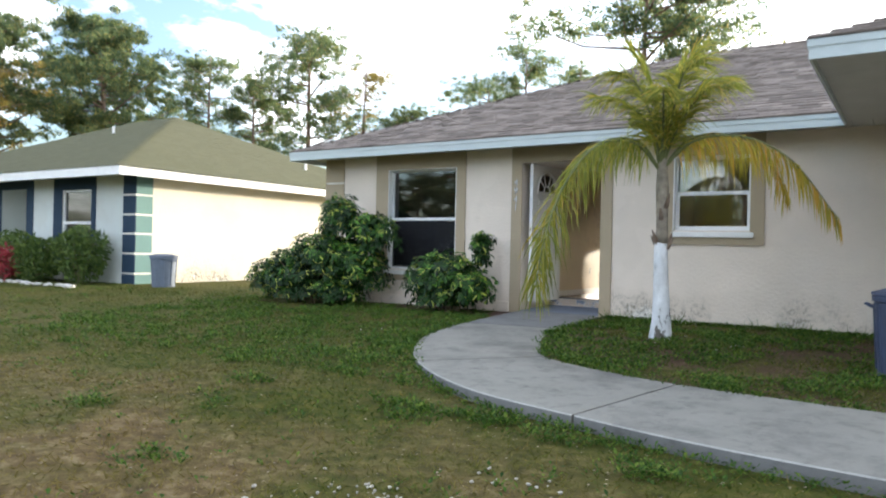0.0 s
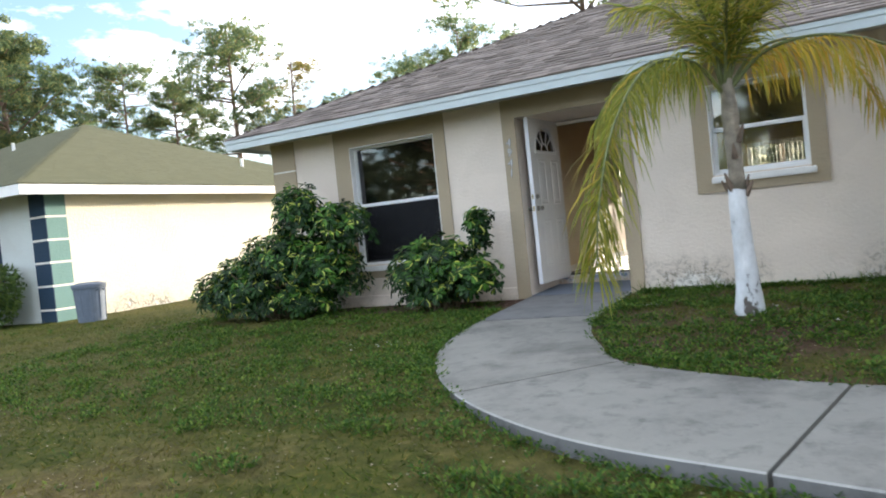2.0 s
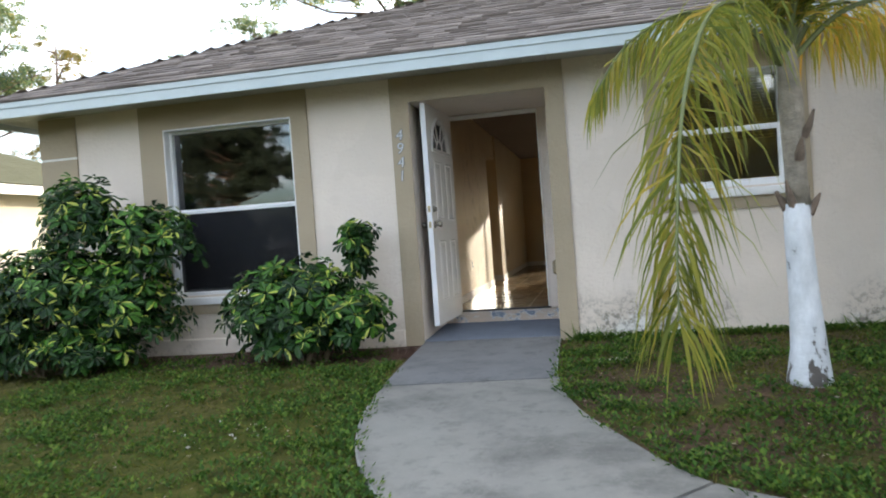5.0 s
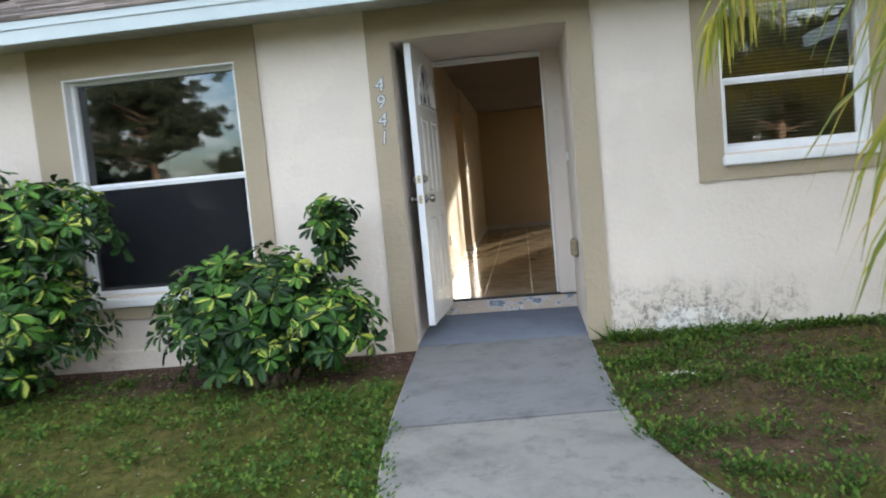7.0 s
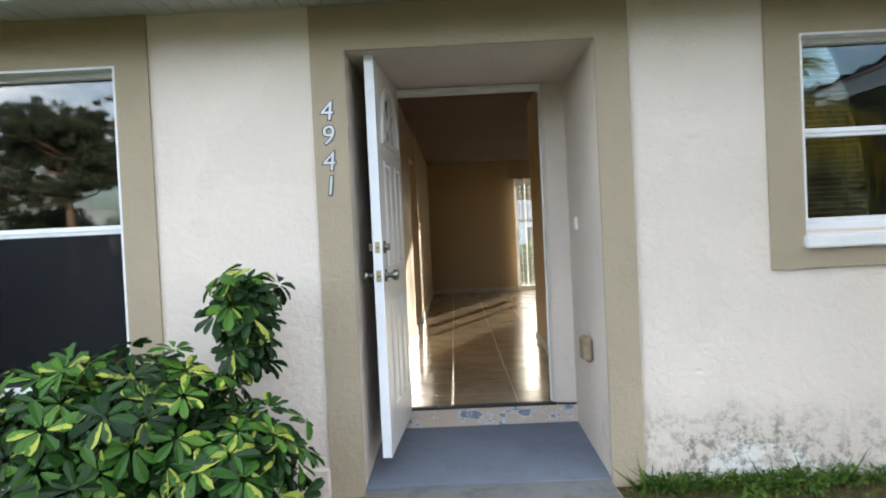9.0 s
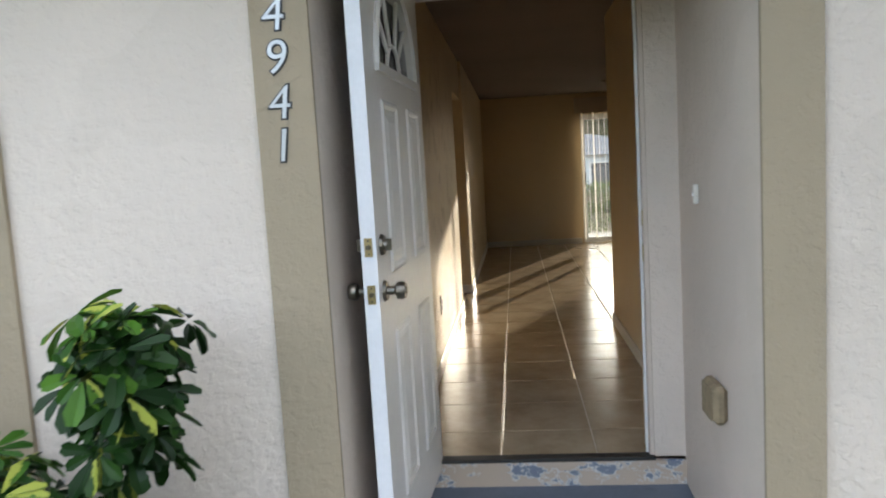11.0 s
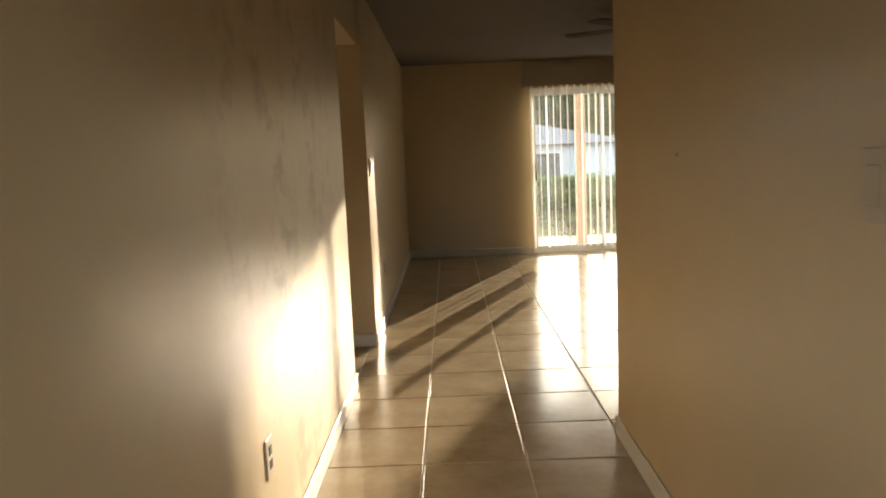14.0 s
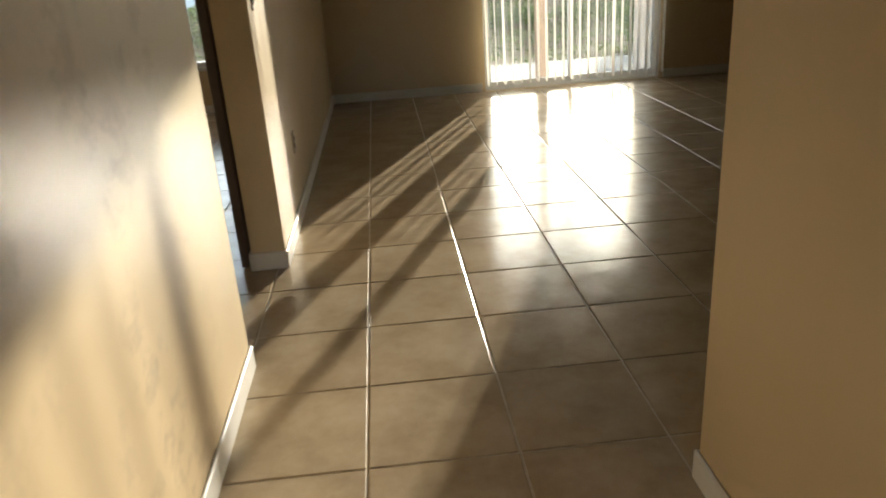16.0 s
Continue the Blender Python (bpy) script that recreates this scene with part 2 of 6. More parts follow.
def position(nt, axis):
    g = nt.nodes.new("ShaderNodeNewGeometry")
    s = nt.nodes.new("ShaderNodeSeparateXYZ")
    nt.links.new(g.outputs["Position"], s.inputs[0])
    return s.outputs[axis]


def worn_lawn(nt):
    """How worn the lawn is: trodden and dry towards the street, green near the house."""
    return rng(nt, position(nt, "Y"), -4.8, -6.8, 0.3, 1.0)


def ground_mat():
    m, nt, b = base_mat("sandy_lawn_soil", 0.95, 0, 0.15)
    a = noise_tex(nt, 0.55, 6, 0.65, "World")
    c = noise_tex(nt, 9, 6, 0.7, "World")
    soil = ramp(nt, c, [(0.3, (0.06, 0.04, 0.018)), (0.5, (0.13, 0.09, 0.038)), (0.72, (0.26, 0.2, 0.11))])
    green = ramp(nt, c, [(0.3, (0.026, 0.032, 0.005)), (0.5, (0.055, 0.062, 0.009)), (0.75, (0.115, 0.1, 0.02))])
    lawn = mixc(nt, math_node(nt, "MULTIPLY", rng(nt, a, 0.42, 0.6), worn_lawn(nt)), green, soil)
    mulch = ramp(nt, noise_tex(nt, 28, 5, 0.7, "World"), [(0.3, (0.03, 0.017, 0.012)), (0.5, (0.075, 0.042, 0.03)), (0.72, (0.15, 0.09, 0.066))])
    bed = math_node(nt, "ADD", position(nt, "Y"), math_node(nt, "MULTIPLY", noise_tex(nt, 1.7, 4, 0.6, "World"), 0.7))
    bed = math_node(nt, "MULTIPLY", rng(nt, bed, -0.45, -0.2), math_node(nt, "MULTIPLY", rng(nt, position(nt, "X"), 0.3, 0.0), rng(nt, position(nt, "X"), -3.9, -3.5)))
    isle = math_node(nt, "MULTIPLY", rng(nt, position(nt, "X"), 1.0, 1.4), rng(nt, position(nt, "Y"), -4.4, -4.0))
    isle = math_node(nt, "MULTIPLY", isle, rng(nt, noise_tex(nt, 1.3, 5, 0.65, "World"), 0.38, 0.55))
    bed = math_node(nt, "MAXIMUM", bed, math_node(nt, "MULTIPLY", isle, 0.85))
    nt.links.new(mixc(nt, bed, lawn, mulch), b.inputs["Base Color"])
    bump(nt, b, math_node(nt, "ADD", c, noise_tex(nt, 60, 4, 0.7, "World")), 0.7, 0.02)
    return m


M_GROUND = ground_mat()


def leaf_mat(name, stops, rough=0.5, trans=0.35, patch=0.0, patch_col=(0.3, 0.26, 0.1)):
    """Leaves: colour varies from leaf to leaf and in patches; part of the light comes through."""
    m, nt, b = base_mat(name, rough, 0, 0.35)
    geo = nt.nodes.new("ShaderNodeNewGeometry")
    col = ramp(nt, geo.outputs["Random Per Island"], stops)
    if patch:
        col = mixc(nt, math_node(nt, "MULTIPLY", rng(nt, noise_tex(nt, 0.55, 6, 0.65, "World"), 0.42, 0.58), math_node(nt, "MULTIPLY", worn_lawn(nt), patch)), col, patch_col)
    nt.links.new(col, b.inputs["Base Color"])
    if trans:
        tr = nt.nodes.new("ShaderNodeBsdfTranslucent")
        nt.links.new(col, tr.inputs["Color"])
        mx = nt.nodes.new("ShaderNodeMixShader")
        mx.inputs[0].default_value = trans
        nt.links.new(b.outputs[0], mx.inputs[1])
        nt.links.new(tr.outputs[0], mx.inputs[2])
        nt.links.new(mx.outputs[0], nt.nodes["Material Output"].inputs["Surface"])
    return m


M_GRASS = leaf_mat("lawn_blades", [(0.0, (0.026, 0.052, 0.004)), (0.5, (0.055, 0.09, 0.007)), (0.86, (0.1, 0.125, 0.012)), (1.0, (0.21, 0.16, 0.04))], 0.8, 0.3, 0.8, (0.23, 0.165, 0.055))
M_WEED = leaf_mat("weed_leaves", [(0.0, (0.02, 0.058, 0.007)), (0.6, (0.055, 0.125, 0.012)), (1.0, (0.15, 0.21, 0.026))], 0.75, 0.3)
M_NEEDLE = leaf_mat("pine_needles", [(0.0, (0.085, 0.13, 0.075)), (0.5, (0.14, 0.2, 0.095)), (0.85, (0.24, 0.27, 0.1)), (1.0, (0.34, 0.3, 0.12))], 0.7, 0.65)
M_NEEDLEY = leaf_mat("yellowing_foliage", [(0.0, (0.12, 0.13, 0.04)), (0.5, (0.26, 0.22, 0.06)), (1.0, (0.4, 0.27, 0.08))], 0.7, 0.5)
M_FROND = leaf_mat("palm_leaflets", [(0.0, (0.15, 0.19, 0.035)), (0.45, (0.28, 0.31, 0.055)), (0.8, (0.43, 0.4, 0.07)), (1.0, (0.52, 0.37, 0.08))], 0.45, 0.68)
M_FRONDY = leaf_mat("yellowed_palm_leaflets", [(0.0, (0.26, 0.26, 0.04)), (0.4, (0.44, 0.38, 0.06)), (0.75, (0.56, 0.4, 0.07)), (1.0, (0.62, 0.33, 0.06))], 0.45, 0.68)
M_STREET = leaf_mat("street_tree_foliage", [(0.0, (0.03, 0.045, 0.03)), (0.5, (0.055, 0.075, 0.045)), (1.0, (0.1, 0.12, 0.06))], 0.7, 0.35)
M_HEDGE = leaf_mat("hedge_leaves", [(0.0, (0.04, 0.08, 0.02)), (0.6, (0.09, 0.15, 0.03)), (1.0, (0.16, 0.22, 0.05))], 0.6, 0.3)
M_CHIP = simple("dry_leaf_bits", (0.33, 0.27, 0.2), 0.9, var=0.3, scale=9)


def shrub_leaf_mat(name, tones, share):
    """Glossy green leaflets; some carry a yellow blotch along the rib."""
    m, nt, b = base_mat(name, 0.36, 0, 0.25)
    geo = nt.nodes.new("ShaderNodeNewGeometry")
    green = ramp(nt, geo.outputs["Random Per Island"], tones)
    uv = nt.nodes.new("ShaderNodeUVMap")
    s = nt.nodes.new("ShaderNodeSeparateXYZ")
    nt.links.new(uv.outputs[0], s.inputs[0])
    rib = math_node(nt, "SUBTRACT", 1.0, s.outputs[0])
    wob = math_node(nt, "MULTIPLY", math_node(nt, "SUBTRACT", noise_tex(nt, 34, 3, 0.6, "World"), 0.5), 1.4)
    mark = rng(nt, math_node(nt, "ADD", rib, wob), 0.52, 0.44)
    pick = rng(nt, math_node(nt, "FRACT", math_node(nt, "MULTIPLY", geo.outputs["Random Per Island"], 7.31)), 0.98 - share, 1.0 - share)
    col = mixc(nt, math_node(nt, "MULTIPLY", mark, pick), green, (0.36, 0.40, 0.07))
    nt.links.new(col, b.inputs["Base Color"])
    tr = nt.nodes.new("ShaderNodeBsdfTranslucent")
    nt.links.new(col, tr.inputs["Color"])
    mx = nt.nodes.new("ShaderNodeMixShader")
    mx.inputs[0].default_value = 0.2
    nt.links.new(b.outputs[0], mx.inputs[1])
    nt.links.new(tr.outputs[0], mx.inputs[2])
    nt.links.new(mx.outputs[0], nt.nodes["Material Output"].inputs["Surface"])
    return m


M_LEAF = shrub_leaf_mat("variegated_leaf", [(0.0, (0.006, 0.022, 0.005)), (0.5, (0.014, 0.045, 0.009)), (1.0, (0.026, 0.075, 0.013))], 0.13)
# paler leaflets for outer rosettes on the upper half of each mass
M_LEAFPALE = shrub_leaf_mat("pale_variegated_leaf", [(0.0, (0.02, 0.07, 0.01)), (0.5, (0.04, 0.115, 0.014)), (1.0, (0.085, 0.2, 0.022))], 0.24)


def shingle_mat(name, cols, rough=True):
    m, nt, b = base_mat(name, 0.95, 0, 0.15)
    geo = nt.nodes.new("ShaderNodeNewGeometry")
    inf = nt.nodes.new("ShaderNodeObjectInfo")
    pick = math_node(nt, "FRACT", math_node(nt, "ADD", geo.outputs["Random Per Island"], inf.outputs["Random"]))
    col = ramp(nt, pick, [(0.0, cols[0]), (0.5, cols[1]), (1.0, cols[2])])
    grit = noise_tex(nt, 220, 2, 0.6, "World")
    streak = noise_tex(nt, 0.8, 5, 0.6, "World")
    col = mixc(nt, rng(nt, streak, 0.35, 0.7, 0.0, 0.4), col, cols[0])
    nt.links.new(mixc(nt, rng(nt, grit, 0.35, 0.7, 0.0, 0.35), col, tuple(c * 1.6 for c in cols[2])) if rough else col, b.inputs["Base Color"])
    if rough:
        bump(nt, b, grit, 0.5, 0.004)
    return m


M_SHING = shingle_mat("brown_grey_shingle", [(0.085, 0.07, 0.062), (0.17, 0.143, 0.128), (0.265, 0.228, 0.2)])
M_NSHING = shingle_mat("olive_shingle", [(0.094, 0.094, 0.054), (0.101, 0.1, 0.058), (0.108, 0.106, 0.063)], False)


def glass_mat(name, tint, gloss=0.02, ior=1.95):
    m = bpy.data.materials.new(name)
    m.use_nodes = True
    nt = m.node_tree
    nt.nodes.remove(nt.nodes["Principled BSDF"])
    t = nt.nodes.new("ShaderNodeBsdfTransparent")
    t.inputs["Color"].default_value = (*tint, 1)
    g = nt.nodes.new("ShaderNodeBsdfGlossy")
    g.inputs["Roughness"].default_value = gloss
    f = nt.nodes.new("ShaderNodeFresnel")
    f.inputs["IOR"].default_value = ior
    mx = nt.nodes.new("ShaderNodeMixShader")
    nt.links.new(f.outputs[0], mx.inputs[0])
    nt.links.new(t.outputs[0], mx.inputs[1])
    nt.links.new(g.outputs[0], mx.inputs[2])
    nt.links.new(mx.outputs[0], nt.nodes["Material Output"].inputs["Surface"])
    return m


M_KGLASS = glass_mat("kitchen_window_glass", (0.86, 0.88, 0.84), ior=2.05)
M_GLASS = glass_mat("window_glass", (0.24, 0.26, 0.28), ior=2.25)


def hazed_glass():
    """Sliding-door glass with a translucent film added as a veil of bright haze."""
    m = glass_mat("hazed_glass", (0.93, 0.95, 0.95))
    nt = m.node_tree
    mx = nt.nodes["Mix Shader"]
    tr = nt.nodes.new("ShaderNodeBsdfTranslucent")
    tr.inputs["Color"].default_value = (0.9, 0.92, 0.95, 1)
    m2 = nt.nodes.new("ShaderNodeMixShader")
    nt.links.new(rng(nt, noise_tex(nt, 2.5, 5, 0.65, "World"), 0.3, 0.7, 0.006, 0.016), m2.inputs[0])
    nt.links.new(mx.outputs[0], m2.inputs[1])
    nt.links.new(tr.outputs[0], m2.inputs[2])
    nt.links.new(m2.outputs[0], nt.nodes["Material Output"].inputs["Surface"])
    return m


M_CLEAR = hazed_glass()


def screen_mat():
    m = bpy.data.materials.new("insect_screen")
    m.use_nodes = True
    nt = m.node_tree
    b = nt.nodes["Principled BSDF"]
    b.inputs["Base Color"].default_value, b.inputs["Roughness"].default_value = (0.012, 0.013, 0.016, 1), 0.75
    b.inputs["Specular IOR Level"].default_value = 0.3
    t = nt.nodes.new("ShaderNodeBsdfTransparent")
    mx = nt.nodes.new("ShaderNodeMixShader")
    nt.links.new(rng(nt, noise_tex(nt, 3, 2, 0.5, "World"), 0.3, 0.7, 0.45, 0.6), mx.inputs[0])
    nt.links.new(t.outputs[0], mx.inputs[1])
    nt.links.new(b.outputs[0], mx.inputs[2])
    nt.links.new(mx.outputs[0], nt.nodes["Material Output"].inputs["Surface"])
    return m


M_SCREEN = screen_mat()


def slat_mat():
    m, nt, b = base_mat("pvc_slat", 0.45, 0, 0.4)
    nt.links.new(ramp(nt, noise_tex(nt, 5, 3, 0.5, "World"), [(0.3, (0.74, 0.72, 0.68)), (0.7, (0.82, 0.8, 0.77))]), b.inputs["Base Color"])
    tr = nt.nodes.new("ShaderNodeBsdfTranslucent")
    tr.inputs["Color"].default_value = (0.8, 0.77, 0.7, 1)
    mx = nt.nodes.new("ShaderNodeMixShader")
    mx.inputs[0].default_value = 0.5
    nt.links.new(b.outputs[0], mx.inputs[1])
    nt.links.new(tr.outputs[0], mx.inputs[2])
    nt.links.new(mx.outputs[0], nt.nodes["Material Output"].inputs["Surface"])
    return m


M_SLAT = slat_mat()


def palm_white():
    m, nt, b = base_mat("whitewashed_trunk", 0.85, 0, 0.25)
    n = noise_tex(nt, 7, 6, 0.7, "World", (1, 1, 0.5))
    g = nt.nodes.new("ShaderNodeNewGeometry")
    s = nt.nodes.new("ShaderNodeSeparateXYZ")
    nt.links.new(g.outputs["Position"], s.inputs[0])
    n = math_node(nt, "SUBTRACT", n, rng(nt, s.outputs["Z"], 0.35, 0.0, 0.0, 0.09))
    nt.links.new(ramp(nt, n, [(0.37, (0.10, 0.09, 0.08)), (0.40, (0.5, 0.52, 0.54)), (0.7, (0.72, 0.74, 0.77))]), b.inputs["Base Color"])
    bump(nt, b, noise_tex(nt, 20, 5, 0.7, "World", (0.4, 0.4, 1.5)), 0.6, 0.01)
    return m


M_PALMW = palm_white()
M_PALMB = simple("palm_trunk_bark", (0.27, 0.235, 0.19), 0.9, var=0.4, scale=10, bscale=35, bstr=0.9, bdist=0.015)
M_BOOT = simple("palm_frond_stub", (0.17, 0.125, 0.095), 0.9, var=0.4, scale=18, bscale=60, bstr=0.6)
M_RACHIS = simple("palm_frond_stem", (0.13, 0.15, 0.05), 0.6, var=0.2, scale=12)


# ---- helpers for meshes ----
def box(bm, x0, x1, y0, y1, z0, z1):
    v = [bm.verts.new(p) for p in ((x0, y0, z0), (x1, y0, z0), (x1, y1, z0), (x0, y1, z0), (x0, y0, z1), (x1, y0, z1), (x1, y1, z1), (x0, y1, z1))]
    for f in ((0, 3, 2, 1), (4, 5, 6, 7), (0, 1, 5, 4), (1, 2, 6, 5), (2, 3, 7, 6), (3, 0, 4, 7)):
        bm.faces.new([v[i] for i in f])


def boxes(*args, bevel=0.0):
    bm = bmesh.new()
    for a in args:
        box(bm, *a)
    if bevel:
        bmesh.ops.bevel(bm, geom=list(bm.edges), offset=bevel, segments=1, affect="EDGES")
    return bm


def cyl(bm, centre, r0, r1, h, seg=16, axis="Z"):
    """A round, closed piece from centre along an axis; r0 at the start, r1 at the end."""
    turn = {"Z": Matrix(), "X": Matrix.Rotation(radians(90), 4, "Y"), "Y": Matrix.Rotation(radians(-90), 4, "X")}[axis]
    bmesh.ops.create_cone(bm, cap_ends=True, segments=seg, radius1=r0, radius2=max(r1, 1e-4), depth=h, matrix=Matrix.Translation(centre) @ turn @ Matrix.Translation((0, 0, h / 2)))


def tube(bm, pts, radii, seg=8):
    """A tapered tube through the points."""
    rings = []
    for i, p in enumerate(pts):
        p = Vector(p)
        d = (Vector(pts[min(i + 1, len(pts) - 1)]) - Vector(pts[max(i - 1, 0)])).normalized()
        side = d.cross(Vector((0.3, 0.2, 1)) if abs(d.z) < 0.95 else Vector((1, 0, 0))).normalized()
        up = side.cross(d)
        rings.append([bm.verts.new(p + radii[i] * (math.cos(a) * side + math.sin(a) * up)) for a in (2 * math.pi * k / seg for k in range(seg))])
    for a, b in zip(rings, rings[1:]):
        for k in range(seg):
            bm.faces.new((a[k], a[(k + 1) % seg], b[(k + 1) % seg], b[k]))
    bm.faces.new(rings[0][::-1])
    bm.faces.new(rings[-1])


def part(name, bm, material, parent=None, label="", smooth=False):
    me = bpy.data.meshes.new(name)
    bmesh.ops.recalc_face_normals(bm, faces=bm.faces)
    bm.to_mesh(me)
    bm.free()
    me.materials.append(material)
    if smooth:
        me.shade_smooth()
    ob = new(name, me)
    if parent is not None:
        ob.parent = parent
    if label:
        ob["label"] = label
    return ob


def arr_mesh(name, verts, faces, material, parent=None, uv=None):
    """A mesh from arrays of places and of equal-sided faces."""
    me = bpy.data.meshes.new(name)
    n, k = faces.shape
    me.vertices.add(len(verts))
    me.vertices.foreach_set("co", np.asarray(verts, np.float32).ravel())
    me.loops.add(n * k)
    me.loops.foreach_set("vertex_index", faces.astype(np.int32).ravel())
    me.polygons.add(n)
    me.polygons.foreach_set("loop_start", np.arange(0, n * k, k, dtype=np.int32))
    if uv is not None:
        me.uv_layers.new(name="UVMap").data.foreach_set("uv", np.asarray(uv, np.float32)[faces.ravel()].ravel())
    me.polygons.foreach_set("use_smooth", np.zeros(n, bool))
    me.update(calc_edges=True)
    me.materials.append(material)
    ob = new(name, me)
    if parent is not None:
        ob.parent = parent
    return ob


def empty(name, x=0, y=0, z=0):
    ob = new(name)
    ob.matrix_world = pose(x, y, z)
    return ob


def structure(name, bm, material, label, category="", smooth=False):
    return tagged(part(name, bm, material, smooth=smooth), label, category or name.split("_")[0], kind="structure")


FLOOR, CEIL, BACK = 0.152, 2.59, 9.56
EAVE_Z, OVER = 2.315, 0.46


def gz(x, y):
    """Height of the yard."""
    z = -0.033 + 0.0355 * max(min(y, 0.0), -11.5) + 0.008 * max(0.0, min(y, 12.0))
    # the lawn before the walk lies lower than the slabs
    mid = float(np.interp(x, (1.07, 1.57, 2.36, 3.22, 4.27, 6.2), (-2.99, -3.77, -4.29, -4.55, -4.72, -4.85)))
    # low mound round the palm
    z += 0.10 * math.exp(-((x - 2.66) ** 2 + (y + 2.07) ** 2) / 0.75)
    return z - 0.06 * min(1.0, max(0.0, (mid - 0.25 - y) / 0.35)) * min(1.0, max(0.0, (x - 0.9) / 0.8))


# ---- ground ----
def steps(a, b, fine, far):
    near = list(np.arange(a, b + 1e-6, fine))
    return [-f + a for f in far[::-1]] + near + [b + f for f in far]


xs = steps(-14.0, 8.0, 0.3, [1, 3, 8, 20, 45, 110, 300, 700])
ys = steps(-12.0, 12.0, 0.3, [1, 3, 8, 20, 45, 110, 300, 700])
gv = np.array([(x, y, gz(x, y) + 0.012 * noise.noise((x * 0.9, y * 0.9, 0)) + 0.008 * noise.noise((x * 3, y * 3, 4))) for y in ys for x in xs])
nx, ny = len(xs), len(ys)
gi = np.arange(nx * ny).reshape(ny, nx)
gf = np.stack([gi[:-1, :-1], gi[:-1, 1:], gi[1:, 1:], gi[1:, :-1]], -1).reshape(-1, 4)
tagged(arr_mesh("ground", gv, gf, M_GROUND), "patchy lawn soil with thin grass and bare sand", "ground", kind="structure")
structure("road", boxes((-300, 300, -25, -18.5, -0.6, -0.445)), M_ASPH, "grey asphalt street in front of the yard")


# ---- curved walk ----
def smooth_path(pts, n=14):
    """Catmull-Rom through control rows."""
    p = [np.array(q, float) for q in pts]
    p = [2 * p[0] - p[1]] + p + [2 * p[-1] - p[-2]]
    out = []
    for a, b, c, d in zip(p, p[1:], p[2:], p[3:]):
        for t in np.arange(n) / n:
            out.append(0.5 * (2 * b + (c - a) * t + (2 * a - 5 * b + 4 * c - d) * t**2 + (3 * b - a - 3 * c + d) * t**3))
    return out + [p[-2]]


# centre x, y and width
WALK = smooth_path([(0.605, 0.0, 1.21), (0.66, -1.48, 1.2), (0.785, -2.30, 1.25), (1.045, -2.99, 1.28), (1.54, -3.77, 1.21), (2.325, -4.29, 1.34), (3.19, -4.555, 1.36), (4.24, -4.73, 1.47), (6.2, -4.86, 1.5), (9.0, -4.9, 1.5)])


def walk_edges(i):
    a, b = WALK[max(i - 1, 0)], WALK[min(i + 1, len(WALK) - 1)]
    d = np.array([b[0] - a[0], b[1] - a[1]])
    d = d / np.linalg.norm(d)
    side = np.array([d[1], -d[0]]) * WALK[i][2] / 2
    c = WALK[i][:2]
    return c + side, c - side


def walk_z(y):
    return -0.003 + 0.0355 * y


walk_thing = tagged(empty("pavement"), "curved grey concrete front walk with joints", "walkway", kind="structure")
cuts = [0, 15, 56, 84, 104, len(WALK) - 1]
for k, (a, b) in enumerate(zip(cuts, cuts[1:])):
    bm = bmesh.new()
    ring = []
    for i in range(a, b + 1):
        l, r = walk_edges(i)
        if i in (a, b) and 0 < i < len(WALK) - 1:
            d = np.array(WALK[i + 1][:2]) - np.array(WALK[i - 1][:2])
            d = d / np.linalg.norm(d) * (0.011 if i == a else -0.011)
            l, r = l + d, r + d
        q = []
        for px_, py_, inset, dz in ((*l, 0, -0.13), (*l, 0, -0.008), (*l, 0.008, 0.0), (*r, 0.008, 0.0), (*r, 0, -0.008), (*r, 0, -0.13)):
            c = np.array(WALK[i][:2])
            e = np.array([px_, py_])
            e = e + (c - e) / np.linalg.norm(c - e) * inset
            q.append(bm.verts.new((e[0], e[1], walk_z(e[1]) + dz)))
        ring.append(q)
    for p, q in zip(ring, ring[1:]):
        for j in range(5):
            f_ = bm.faces.new((p[j], p[j + 1], q[j + 1], q[j]))
            f_.material_index = (2, 1, 0, 1, 2)[j]
    bm.faces.new(ring[0])
    bm.faces.new(ring[-1][::-1])
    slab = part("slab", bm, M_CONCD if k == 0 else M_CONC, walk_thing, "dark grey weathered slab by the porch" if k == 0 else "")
    for extra in (M_RIM, M_CONCS):
        slab.data.materials.append(extra)

bm = boxes((0.0, 1.21, 0.004, 1.0, -0.16, 0.0))
for v in bm.verts:
    if v.co.z > -0.1 and v.co.y > 0.5:
        v.co.z += 0.03
structure("porch_floor", bm, M_PORCH, "blue-grey painted concrete porch floor", "floor")
structure("door_step", boxes((0.0, 1.21, 0.985, 1.0, 0.0, 0.135), (0.105, 1.082, 0.975, 1.12, 0.1, 0.1405)), M_STEP, "chipped cream and blue painted step under the door", "step")
structure("threshold", boxes((0.105, 1.082, 0.968, 1.026, 0.141, 0.157), bevel=0.003), M_DARK, "dark metal threshold strip", "threshold")

# ---- house walls ----
Z0, ZT = -0.2, 2.42
WIN_L = (-2.437, -1.125, 0.525, 2.132)
WIN_R = (2.19, 3.13, 1.17, 2.12)


def holed(x0, x1, y0, y1, z0, z1, holes):
    """Boxes of a wall along x with openings (x0, x1, z0, z1)."""
    out, x = [], x0
    for a, b, c, d in sorted(holes):
        out.append((x, a, y0, y1, z0, z1))
        if c > z0:
            out.append((a, b, y0, y1, z0, c))
        if d < z1:
            out.append((a, b, y0, y1, d, z1))
        x = b
    out.append((x, x1, y0, y1, z0, z1))
    return out


